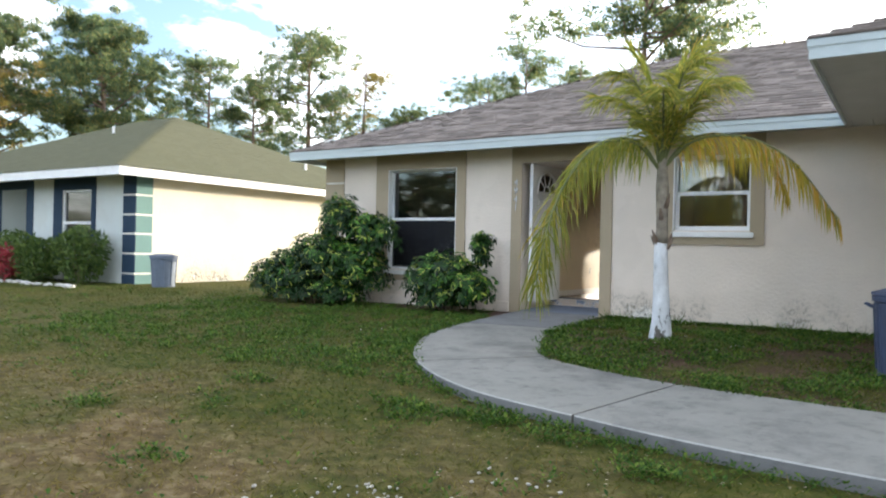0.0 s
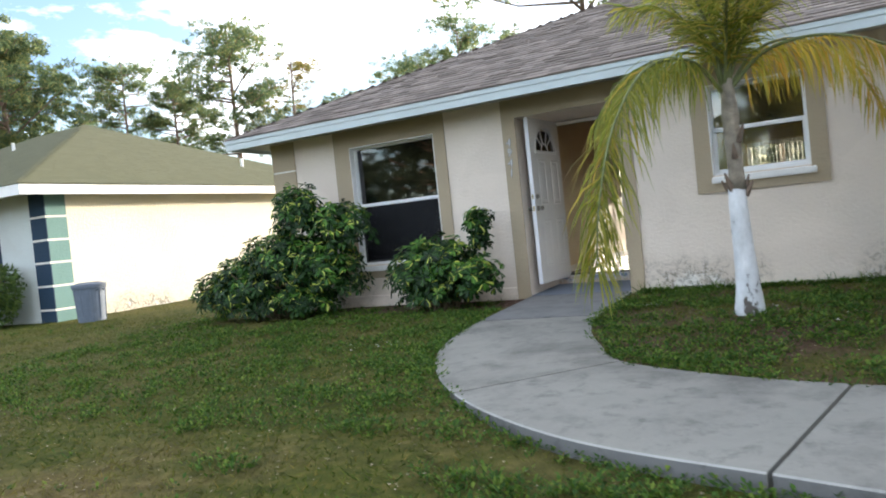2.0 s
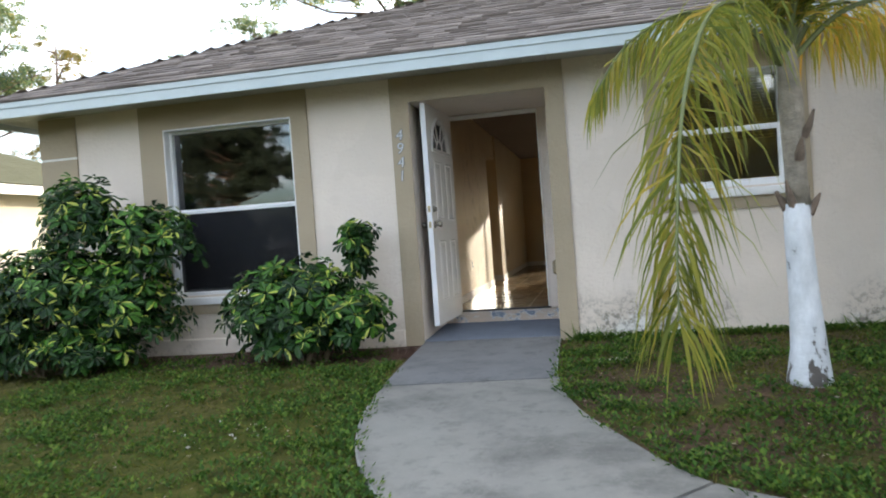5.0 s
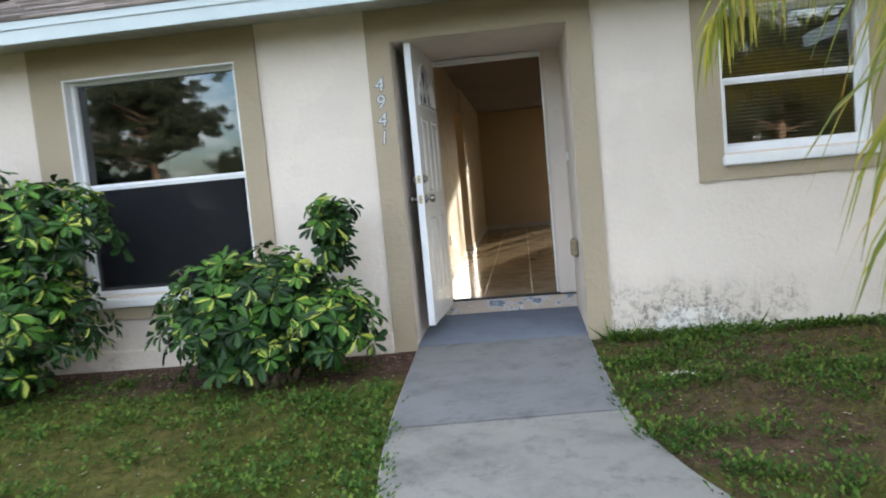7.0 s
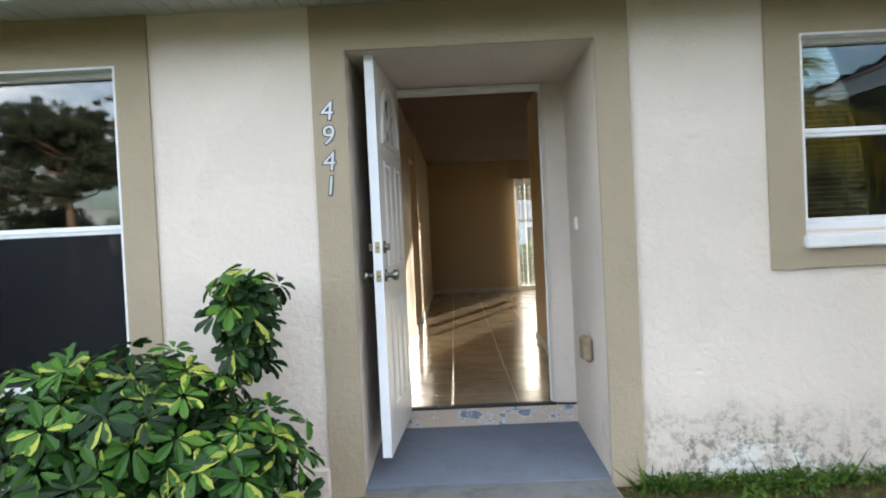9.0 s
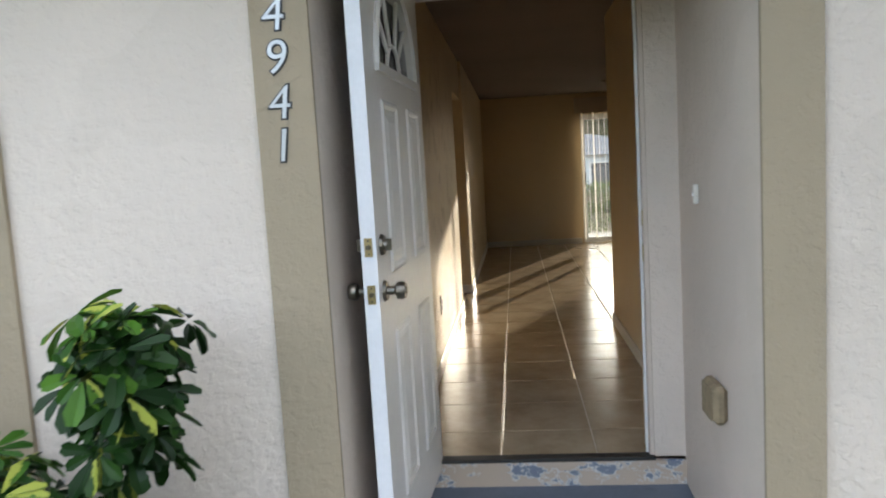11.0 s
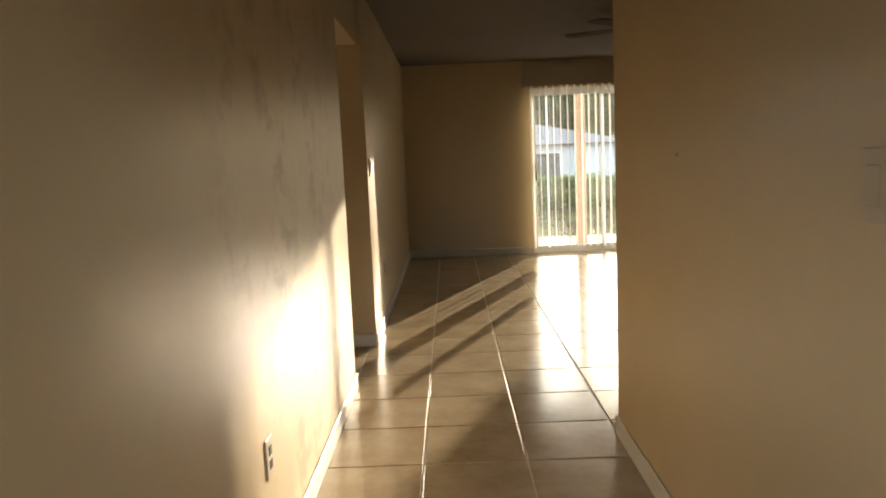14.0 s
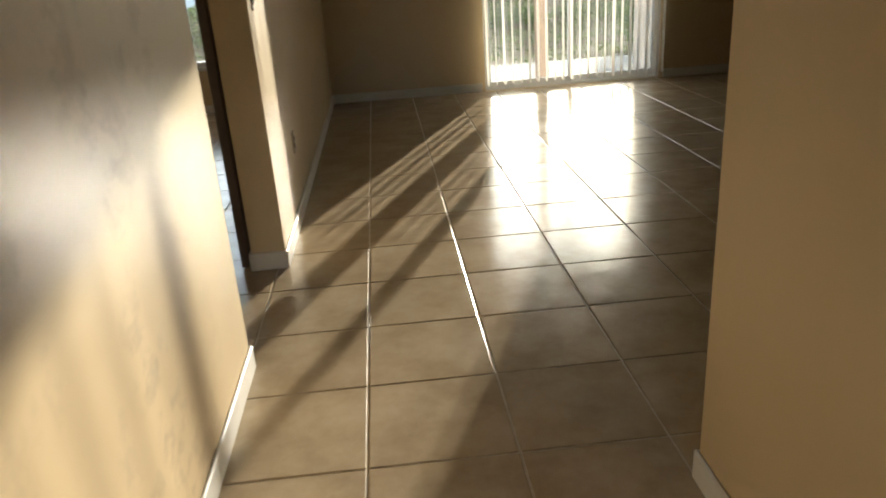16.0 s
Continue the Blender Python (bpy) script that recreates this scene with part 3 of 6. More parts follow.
structure("wall_front", boxes(*holed(-3.78, 5.15, 0.0, 0.2, Z0, ZT, [WIN_L, (0.0, 1.21, Z0, 2.145), WIN_R])), M_WALL, "cream stucco front wall, stained and peeling at its foot")
structure("wall_left_side", boxes((-3.78, -3.58, 0.2, BACK, Z0, ZT)), M_WALL, "cream stucco side wall of the house")
structure("wall_porch_left", boxes((-0.15, 0.0, 0.2, 1.0, Z0, ZT)), M_WALLP, "cream stucco side of the entry recess")
structure("wall_porch_right", boxes((1.21, 1.36, 0.2, 1.0, Z0, ZT)), M_WALLP, "cream stucco side of the entry recess, with a doorbell")
structure("porch_ceiling", boxes((0.0, 1.21, 0.2, 1.0, 2.145, 2.2)), M_WALLP, "cream ceiling of the entry recess", "ceiling")
structure("wall_door", boxes((-0.15, 0.105, 1.0, 1.12, 0.0, CEIL), (1.082, 1.36, 1.0, 1.12, 0.0, CEIL), (0.105, 1.082, 1.0, 1.12, 2.14, CEIL)), M_WALLP, "cream wall round the front door")


structure("wall_foot", boxes((-3.39, -0.168, -0.028, 0.0, -0.2, 0.115), bevel=0.012), M_WALL, "stucco ledge at the foot of the front wall", "wall")


def band(name, pieces, label):
    return structure(name, boxes(*pieces), M_TAN, label, "trim")


P = -0.018
band("trim_window_left", [(-2.69, -2.437, P, 0, 0.345, 2.37), (-1.125, -0.962, P, 0, 0.345, 2.37), (-2.437, -1.125, P, 0, 2.132, 2.37), (-2.437, -1.125, P, 0, 0.345, 0.47)], "raised tan stucco band round a window")
band("trim_window_right", [(2.022, 2.19, P, 0, 0.99, 2.37), (3.13, 3.295, P, 0, 0.99, 2.37), (2.19, 3.13, P, 0, 2.12, 2.37), (2.19, 3.13, P, 0, 0.99, 1.10)], "raised tan stucco band round the kitchen window")
band("trim_door", [(-0.168, 0.0, P, 0, -0.1, 2.37), (1.21, 1.372, P, 0, -0.1, 2.37), (0.0, 1.21, P, 0, 2.147, 2.37)], "raised tan stucco band round the entry")
q_z = [-0.2, 0.195, 0.635, 1.075, 1.515, 1.955, 2.37]
band("trim_corner", [(-3.80, -3.39, P, 0, a + 0.012, b - 0.012) for a, b in zip(q_z, q_z[1:])] + [(-3.80, -3.78, 0, 0.4, a + 0.012, b - 0.012) for a, b in zip(q_z, q_z[1:])], "tan corner blocks")
structure("trim_corner_stripes", boxes(*[(-3.79, -3.395, -0.012, 0, z - 0.012, z + 0.012) for z in q_z[1:-1]], *[(-3.79, -3.78, 0.0, 0.395, z - 0.012, z + 0.012) for z in q_z[1:-1]]), M_STRIPE, "pale painted joints between the corner blocks", "trim")


# ---- windows ----
def sash_window(name, w, label, sill_out=0.05):
    x0, x1, z0, z1 = w
    top = tagged(empty(name, (x0 + x1) / 2, 0.08, z0), label, "window", kind="structure")
    base = top.matrix_world.translation

    def rel(*bxs, bevel=0.0):
        return boxes(*[(a - base.x, b - base.x, c - base.y, d - base.y, e - base.z, f - base.z) for a, b, c, d, e, f in bxs], bevel=bevel)

    t, mid, dp = 0.035, z0 + (z1 - z0) * 0.505, 0.055
    part("window_frame", rel((x0, x0 + t, dp + 0.02, dp + 0.095, z0, z1), (x1 - t, x1, dp + 0.02, dp + 0.095, z0, z1), (x0 + t, x1 - t, dp + 0.02, dp + 0.095, z1 - t, z1), (x0 + t, x1 - t, dp + 0.02, dp + 0.095, z0, z0 + t), bevel=0.003), M_FRAME, top)
    part("reveal_lining", rel((x0 + 0.0005, x0 + 0.012, -0.016, dp + 0.019, z0, z1 - 0.012), (x1 - 0.012, x1 - 0.0005, -0.016, dp + 0.019, z0, z1 - 0.012), (x0 + 0.0005, x1 - 0.0005, -0.016, dp + 0.019, z1 - 0.012, z1 - 0.0005)), M_WHITE, top, "white painted reveal")
    part("meeting_rail", rel((x0 + t, x1 - t, dp + 0.028, dp + 0.08, mid - 0.022, mid + 0.022), (x0 + t, x1 - t, dp + 0.022, dp + 0.029, mid - 0.004, mid + 0.008), bevel=0.002), M_FRAME, top)
    part("lower_sash", rel((x0 + t, x0 + t + 0.018, dp + 0.035, dp + 0.062, z0 + t, mid - 0.022), (x1 - t - 0.018, x1 - t, dp + 0.035, dp + 0.062, z0 + t, mid - 0.022), (x0 + t + 0.018, x1 - t - 0.018, dp + 0.035, dp + 0.062, z0 + t, z0 + t + 0.025)), M_FRAME, top)
    bm = bmesh.new()
    sx0, sx1 = (x0 - 0.055, x1 + 0.012) if name == "window_1" else (x0 - 0.012, x1 + 0.045)
    box(bm, sx0 - base.x, sx1 - base.x, -sill_out - base.y, dp + 0.04 - base.y, z0 - 0.085 - base.z, z0 - base.z)
    for v in bm.verts:
        if v.co.z > z0 - base.z - 0.01 and v.co.y < -0.1:
            v.co.z -= 0.022
    bmesh.ops.bevel(bm, geom=list(bm.edges), offset=0.008, segments=2, affect="EDGES")
    part("window_sill", bm, M_WHITE, top, "thick white masonry sill")
    pane_mat = M_GLASS if name == "window_1" else M_KGLASS
    up = part("pane", rel((x0 + t, x1 - t, dp + 0.066, dp + 0.07, mid + 0.022, z1 - t)), pane_mat, top)
    lo = part("pane", rel((x0 + t + 0.018, x1 - t - 0.018, dp + 0.048, dp + 0.052, z0 + t + 0.025, mid - 0.022)), pane_mat, top)
    if name == "window_1":
        part("insect_screen", rel((x0 + t, x1 - t, dp + 0.0305, dp + 0.0325, z0 + t, mid - 0.023)), M_SCREEN, top, "dark mesh screen")
    for o in (up, lo):
        o.visible_shadow = False
    # slatted blind inside
    bl = tagged(empty("window_blind", (x0 + x1) / 2, 0.178, z1), "pale horizontal slat blind hanging inside the window", "blind")
    bb = bl.matrix_world.translation
    part("head_rail", boxes((x0 + 0.005 - bb.x, x1 - 0.005 - bb.x, -0.02, 0.02, -0.04, 0.0)), M_SLAT, bl)
    mesh = None
    z = z1 - 0.06
    while z > z0 + 0.05:
        if mesh is None:
            bm = bmesh.new()
            box(bm, x0 + 0.02 - bb.x, x1 - 0.02 - bb.x, -0.012, 0.012, -0.0008, 0.0008)
            first = part("slat", bm, M_SLAT, bl)
            first.matrix_basis = pose(0, 0, z - bb.z, 38 if name == "window_1" else 8)
            mesh = first.data
        else:
            o = new("slat", mesh)
            o.parent = bl
            o.matrix_basis = pose(0, 0, z - bb.z, 38 if name == "window_1" else 8)
        z -= 0.026
    return top


sash_window("window_1", WIN_L, "white single-hung window with a dark insect screen")
sash_window("window_2", WIN_R, "white single-hung kitchen window")

# ---- eaves and roof ----
RX0, RX1, RY0, RY1, PITCH = -4.22, 11.0, -OVER, BACK + 0.2 + OVER, 0.425
RZ = 2.475
HALF = (RY1 - RY0) / 2
RIDGE = RZ + PITCH * HALF
GX0, GY0 = 4.17, -3.62
GHALF = 3.2
structure("fascia_front", boxes((RX0, GX0, RY0 - 0.02, RY0, EAVE_Z, 2.445), (RX0 - 0.008, GX0, RY0 - 0.03, RY0 - 0.02, 2.405, 2.46), bevel=0.003), M_FASCIA, "pale blue-grey metal fascia with a drip edge", "fascia")
structure("fascia_left", boxes((RX0 - 0.0, RX0 + 0.02, RY0 + 0.002, RY1, EAVE_Z, 2.445), (RX0 - 0.01, RX0, RY0, RY1, 2.405, 2.46)), M_FASCIA, "pale blue-grey metal fascia at the side", "fascia")
structure("fascia_back", boxes((RX0, RX1, RY1, RY1 + 0.02, EAVE_Z, 2.46)), M_FASCIA, "pale metal fascia at the back", "fascia")
structure("fascia_garage", boxes((GX0, GX0 + 0.02, GY0 + 0.002, RY0 - 0.03, EAVE_Z, 2.445), (GX0, RX1, GY0 - 0.02, GY0, EAVE_Z, 2.445), (GX0 - 0.01, RX1, GY0 - 0.03, GY0 - 0.02, 2.405, 2.46), (GX0 - 0.01, GX0, GY0, RY0 - 0.03, 2.405, 2.46)), M_FASCIA, "pale blue-grey metal fascia of the garage", "fascia")


def soffit(name, x0, x1, y0, y1, along, single=False):
    """Ribbed panels with a small groove between them; single: each panel a piece of its own."""
    bm = boxes((x0, x1, y0, y1, 2.386, 2.40))
    n = int((x1 - x0 if along == "x" else y1 - y0) / 0.102)
    step = (x1 - x0 if along == "x" else y1 - y0) / n
    size = (step - 0.006, y1 - y0) if along == "x" else (x1 - x0, step - 0.006)
    if not single:
        for i in range(n):
            a, b = (x0 + step * i + 0.003, y0) if along == "x" else (x0, y0 + step * i + 0.003)
            box(bm, a, a + size[0], b, b + size[1], 2.372, 2.385)
    deck = structure(name, bm, M_SOFFIT, "ribbed metal soffit under the eave", "soffit")
    if single:
        first = part("panel", boxes((0, size[0], 0, size[1], 0, 0.013)), M_SOFFIT, deck)
        for i in range(n):
            ob = first if i == 0 else new("panel", first.data)
            ob.parent = deck
            ob.location = (x0 + step * i + 0.003, y0, 2.372) if along == "x" else (x0, y0 + step * i + 0.003, 2.372)
    return deck


soffit("soffit_front", RX0 + 0.02, 5.15, RY0, 0.0, "x", True)
soffit("soffit_left", RX0 + 0.02, -3.78, 0.0, RY1, "y")
soffit("soffit_garage", GX0 + 0.02, 5.15, GY0, RY0, "y", True)
soffit("soffit_back", RX0 + 0.02, RX1, BACK + 0.2, RY1, "x")
structure("wall_garage", boxes((5.15, 5.35, -3.15, 0.0, Z0, ZT), (5.35, RX1 - 0.5, -3.15, -2.95, Z0, ZT)), M_WALL, "cream stucco garage wall")
structure("wall_right_end", boxes((RX1 - 0.7, RX1 - 0.5, -2.95, BACK + 0.2, Z0, ZT)), M_WALL, "cream stucco end wall")


def roof_solid(name, eaves, ridge, material, label):
    """A closed hip roof: four eave corners and two ridge ends, with a deck under it."""
    bm = bmesh.new()
    (x0, y0, x1, y1, z) = eaves
    v = [bm.verts.new(p) for p in ((x0, y0, z), (x1, y0, z), (x1, y1, z), (x0, y1, z))]
    r = [bm.verts.new(p) for p in ridge]
    bm.faces.new((v[0], v[1], r[1], r[0]))
    bm.faces.new((v[1], v[2], r[1]))
    bm.faces.new((v[2], v[3], r[0], r[1]))
    bm.faces.new((v[3], v[0], r[0]))
    bm.faces.new(v[::-1])
    return structure(name, bm, material, label, "roof")


main_roof = roof_solid("roof_main", (RX0 - 0.02, RY0 - 0.04, RX1, RY1 + 0.02, RZ - 0.012), ((RX0 + HALF, RY0 + HALF, RIDGE - 0.012), (RX1 - HALF, RY0 + HALF, RIDGE - 0.012)), M_SHING, "hipped roof of weathered brown-grey shingles")
garage_roof = roof_solid("roof_garage", (GX0 - 0.02, GY0 - 0.04, GX0 + 2 * GHALF, 6.0, RZ - 0.01), ((GX0 + GHALF, GY0 + GHALF, RZ + PITCH * GHALF), (GX0 + GHALF, 4.0, RZ + PITCH * GHALF)), M_SHING, "hipped garage roof of brown-grey shingles")


def shingle_rows(u_len, v_len, inset, course=0.145, tab=0.25, seed=1):
    """Tabs on a slope of u_len by v_len metres, its sides closing in by inset per metre of run: (u, v, width, lift)."""
    rnd = random.Random(seed)
    out, v, row = [], 0.0, 0
    while v < v_len - course * 0.6:
        u = inset * v + rnd.uniform(-0.3, 0.0)
        end = u_len - inset * v
        while u < end:
            w = tab * rnd.uniform(0.6, 1.25)
            a, b = max(u, inset * v), min(u + w - 0.004, end)
            if b - a > 0.05:
                out.append((a, v, b - a, rnd.uniform(0.009, 0.022)))
            u += w
        v += course
        row += 1
    return out


def lay_shingles(name, parent, tabs, origin, u_dir, v_dir, material, near=lambda u, v: False, course=0.145, thick=1.0):
    o, ud, vd = Vector(origin), Vector(u_dir).normalized(), Vector(v_dir).normalized()
    nd = ud.cross(vd).normalized()
    if nd.z < 0:
        nd = -nd
    vs, fs, shared = [], [], {}
    quads = [(0, 1, 2, 3), (0, 4, 5, 1), (1, 5, 6, 2), (3, 7, 4, 0)]

    def corners(w, lift):
        if thick < 0.5:
            return [(0, 0, 0.004), (w, 0, 0.004), (w, course * 0.97, 0.0035), (0, course * 0.97, 0.0035), (0, 0, 0), (w, 0, 0), (w, course * 0.97, 0), (0, course * 0.97, 0)]
        return [(0, 0, lift), (w, 0, lift), (w, course * 1.12, 0.003), (0, course * 1.12, 0.003), (0, 0, 0), (w, 0, 0), (w, course * 1.12, 0), (0, course * 1.12, 0)]

    count = 0
    for u, v, w, lift in tabs:
        lift *= thick
        if near(u, v) and count < 290:
            count += 1
            key = round(w, 2), round(lift, 3)
            if key not in shared:
                me = bpy.data.meshes.new("shingle")
                me.from_pydata([tuple(ud * a + vd * b + nd * c) for a, b, c in corners(*key)], [], quads)
                me.materials.append(material)
                shared[key] = me
            ob = new("shingle", shared[key])
            ob.parent = parent
            ob.location = o + ud * u + vd * v
        else:
            k = len(vs)
            vs += [tuple(o + ud * (u + a) + vd * (v + b) + nd * c) for a, b, c in corners(w, lift)]
            fs += [[k + i for i in q] for q in quads]
    tagged(arr_mesh("shingles", np.array(vs), np.array(fs), material, parent), kind="stuff")


SL = math.sqrt(1 + PITCH**2)

# ---- interior ----
structure("floor_base", boxes((-3.58, 7.5, 1.0, BACK, -0.1, FLOOR - 0.004), (-3.58, -0.15, 0.2, 1.0, -0.1, FLOOR - 0.004), (1.36, 7.5, 0.2, 1.0, -0.1, FLOOR - 0.004)), M_GROUT, "pale grout and slab under the floor tiles", "floor")
structure("ceiling", boxes((-3.58, 7.7, 0.2, BACK, CEIL, CEIL + 0.1)), M_CEIL, "cream textured ceiling")
HX, RXW = 0.037, 1.264
structure("wall_hall_left", boxes((-0.09, HX, 1.12, 4.42, 0.0, CEIL), (-0.09, HX, 4.42, 5.32, 2.09, CEIL)), M_PAINTS, "scuffed tan painted hall wall")
structure("wall_living_left", boxes((-0.09, HX + 0.025, 5.32, BACK, 0.0, CEIL)), M_PAINT, "tan painted living room wall")
structure("wall_hall_right", boxes((RXW, RXW + 0.12, 1.12, 3.63, 0.0, CEIL)), M_PAINT, "tan painted hall wall with a light switch")
structure("wall_room_divider", boxes((-3.58, -0.09, 2.6, 2.72, 0.0, CEIL)), M_PAINT, "tan painted partition of the side room")
SLD = (1.586, 3.37, FLOOR, 2.14)
BWIN = (-2.3, -1.0, 0.6, 2.1)
structure("wall_back", boxes(*holed(-3.58, 7.5, BACK, BACK + 0.2, -0.2, CEIL, [BWIN, SLD])), M_PAINT, "tan painted back wall with the sliding door")
structure("wall_living_right", boxes((7.5, 7.7, 0.2, BACK + 0.2, -0.2, CEIL)), M_PAINT, "tan painted far wall of the living room")


def baseboard(name, pieces):
    return structure(name, boxes(*pieces, bevel=0.004), M_BASEB, "low white baseboard", "baseboard")


BH = FLOOR + 0.085
baseboard("baseboard_hall_left", [(HX, HX + 0.012, 1.12, 4.432, FLOOR, BH), (-0.09, HX + 0.012, 4.42, 4.432, FLOOR, BH)])
baseboard("baseboard_living_left", [(HX + 0.025, HX + 0.037, 5.308, BACK, FLOOR, BH), (-0.1, HX + 0.025, 5.308, 5.32, FLOOR, BH), (-0.102, -0.09, 5.308, 6.0, FLOOR, BH)])
baseboard("baseboard_hall_right", [(RXW - 0.012, RXW, 1.12, 3.642, FLOOR, BH), (RXW, RXW + 0.12, 3.63, 3.642, FLOOR, BH)])
baseboard("baseboard_back", [(HX + 0.037, SLD[0] - 0.03, BACK - 0.012, BACK, FLOOR, BH), (SLD[1] + 0.03, 7.5, BACK - 0.012, BACK, FLOOR, BH), (-3.58, -0.1, BACK - 0.012, BACK, FLOOR, BH)])


def plate(name, x, y, z, w, h, face, label, toggle):
    """A wall plate on a wall across x; face: 1 or -1, the way it looks."""
    ob = tagged(empty(name, x, y, z), label, "wall plate")
    part("plate", boxes((0 if face > 0 else -0.007, 0.007 if face > 0 else 0, -w / 2, w / 2, -h / 2, h / 2), bevel=0.002), M_SWITCH, ob)
    f = 0.007 * face
    if toggle == "rocker":
        part("rocker", boxes((min(f, f + 0.005 * face), max(f, f + 0.005 * face), -0.017, 0.017, -0.033, 0.033), bevel=0.002), M_SWITCH, ob)
    else:
        for dz in (-0.02, 0.02):
            part("socket", boxes((min(f, f + 0.002 * face), max(f, f + 0.002 * face), -0.014, 0.014, dz - 0.012, dz + 0.012)), M_DARK, ob, "dark socket face")
    return ob


plate("light_switch", RXW, 1.77, 1.29, 0.075, 0.12, -1, "ivory rocker light switch on the hall wall", "rocker")
plate("wall_outlet", HX, 2.58, 0.545, 0.07, 0.115, 1, "power outlet low on the hall wall", "socket")
plate("wall_outlet", HX + 0.025, 6.12, 0.55, 0.07, 0.115, 1, "power outlet low on the living room wall", "socket")
plate("light_switch", HX + 0.025, 5.44, 1.32, 0.07, 0.115, 1, "ivory light switch beside the doorway", "rocker")
nail = tagged(part("wall_nail", boxes((RXW - 0.004, RXW, 2.80, 2.807, 1.338, 1.348)), M_PATCH), "small dark nail in the hall wall", "nail")

# side-room door added behind the wall; its dark brown carries the shade there
rdoor = tagged(empty("door_2", -0.105, 5.335, FLOOR + 0.01), "interior door folded back against the wall, shade put into its dark colour", "door", kind="structure")
part("door_leaf", boxes((-0.04, 0.0, 0.0, 0.78, 0.0, 2.0), bevel=0.003), simple("shade_brown_door", (0.10, 0.07, 0.05), 0.5, var=0.2), rdoor)
bm = bmesh.new()
cyl(bm, (-0.04, 0.72, 0.95), 0.012, 0.012, -0.04, 12, "X")
bmesh.ops.create_uvsphere(bm, u_segments=14, v_segments=10, radius=0.026, matrix=Matrix.Translation((-0.1, 0.72, 0.95)))
part("door_knob", bm, M_STEEL, rdoor, smooth=True)

# ---- front door ----
frame_ob = tagged(empty("door_frame", 0.62, 1.0, FLOOR), "white painted frame of the front door", "door frame", kind="structure")
part("jamb", boxes((-0.515, -0.497, -0.004, 0.13, 0.0, 1.985), bevel=0.003), M_WHITE, frame_ob)
part("jamb", boxes((0.442, 0.462, -0.006, 0.13, 0.0, 1.985), bevel=0.003), simple("cream_jamb_paint", (0.62, 0.53, 0.45), 0.5, var=0.08), frame_ob, "cream painted jamb")
part("head", boxes((-0.497, 0.442, -0.03, 0.13, 1.965, 1.985)), M_WHITE, frame_ob)
part("stop", boxes((0.432, 0.442, 0.03, 0.045, 0.0, 1.965), (-0.497, 0.432, 0.03, 0.045, 1.95, 1.965)), M_WHITE, frame_ob)
for z, h in ((1.008, 0.033), (0.862, 0.038)):
    bm = bmesh.new()
    # a rounded plate with its bolt hole, set into the jamb
    outer = [(0.009 + 0.017 * math.cos(a), z + h * math.copysign(abs(math.sin(a)) ** 0.6, math.sin(a))) for a in (2 * math.pi * k / 20 for k in range(20))]
    inner = [(0.007 + 0.008 * math.cos(a), z + 0.45 * h * math.sin(a)) for a in (2 * math.pi * k / 20 for k in range(20))]
    rings = [[bm.verts.new((x, p, q)) for p, q in loop] for x, loop in ((0.4418, outer), (0.4385, outer), (0.4385, inner), (0.4418, inner))]
    for a, b in zip(rings, rings[1:]):
        for k in range(20):
            bm.faces.new((a[k], a[(k + 1) % 20], b[(k + 1) % 20], b[k]))
    plate_ob = part("strike_plate", bm, M_BRASS, frame_ob, "tarnished brass strike plate")
    part("bolt_hole", boxes((0.4405, 0.4417, -0.001, 0.015, z - 0.45 * h, z + 0.45 * h)), M_DARK, plate_ob, "dark bolt hole")

DL, DT, DH = 0.915, 0.045, 2.028
door = tagged(empty("door_1", 0.185, 1.0, 0.122), "white six-panel front door with a fan light, standing open outwards", "door", kind="structure")
door.matrix_world = pose(0.179, 1.0, 0.122, 0, 0, -3.2)


def dy(d):
    """Local y of a place d metres from the free edge."""
    return -(DL - d)


FANZ, FANR, FAND = 1.62, 0.30, 0.457
PANELS = [(0.182, 0.41, 0.958, 1.515), (0.577, 0.80, 0.958, 1.515), (0.182, 0.41, 0.20, 0.772), (0.577, 0.80, 0.20, 0.772)]
bm = bmesh.new()
# the slab with a real half-round opening: strips on both faces round the fan light
ya, yb = dy(FAND - FANR), dy(FAND + FANR)
box(bm, -DT, 0, dy(0), 0, 0.0, FANZ)
box(bm, -DT, 0, dy(0), ya, FANZ, DH)
box(bm, -DT, 0, yb, 0, FANZ, DH)
arc = [(dy(FAND) - FANR * math.cos(math.pi * k / 20), FANZ + FANR * math.sin(math.pi * k / 20)) for k in range(21)]
for (y0, z0), (y1, z1) in zip(arc, arc[1:]):
    v = [bm.verts.new(p) for p in ((-DT, y0, z0), (-DT, y1, z1), (-DT, y1, DH), (-DT, y0, DH), (0, y0, z0), (0, y1, z1), (0, y1, DH), (0, y0, DH))]
    for f in ((0, 1, 2, 3), (7, 6, 5, 4), (0, 4, 5, 1), (3, 2, 6, 7)):
        bm.faces.new([v[i] for i in f])
part("door_leaf", bm, M_DOOR, door)
part("door_edge", boxes((-DT - 0.001, 0.001, dy(0) - 0.003, dy(0) + 0.002, 0.0, DH)), M_EDGE, door, "bright white edge of the leaf")


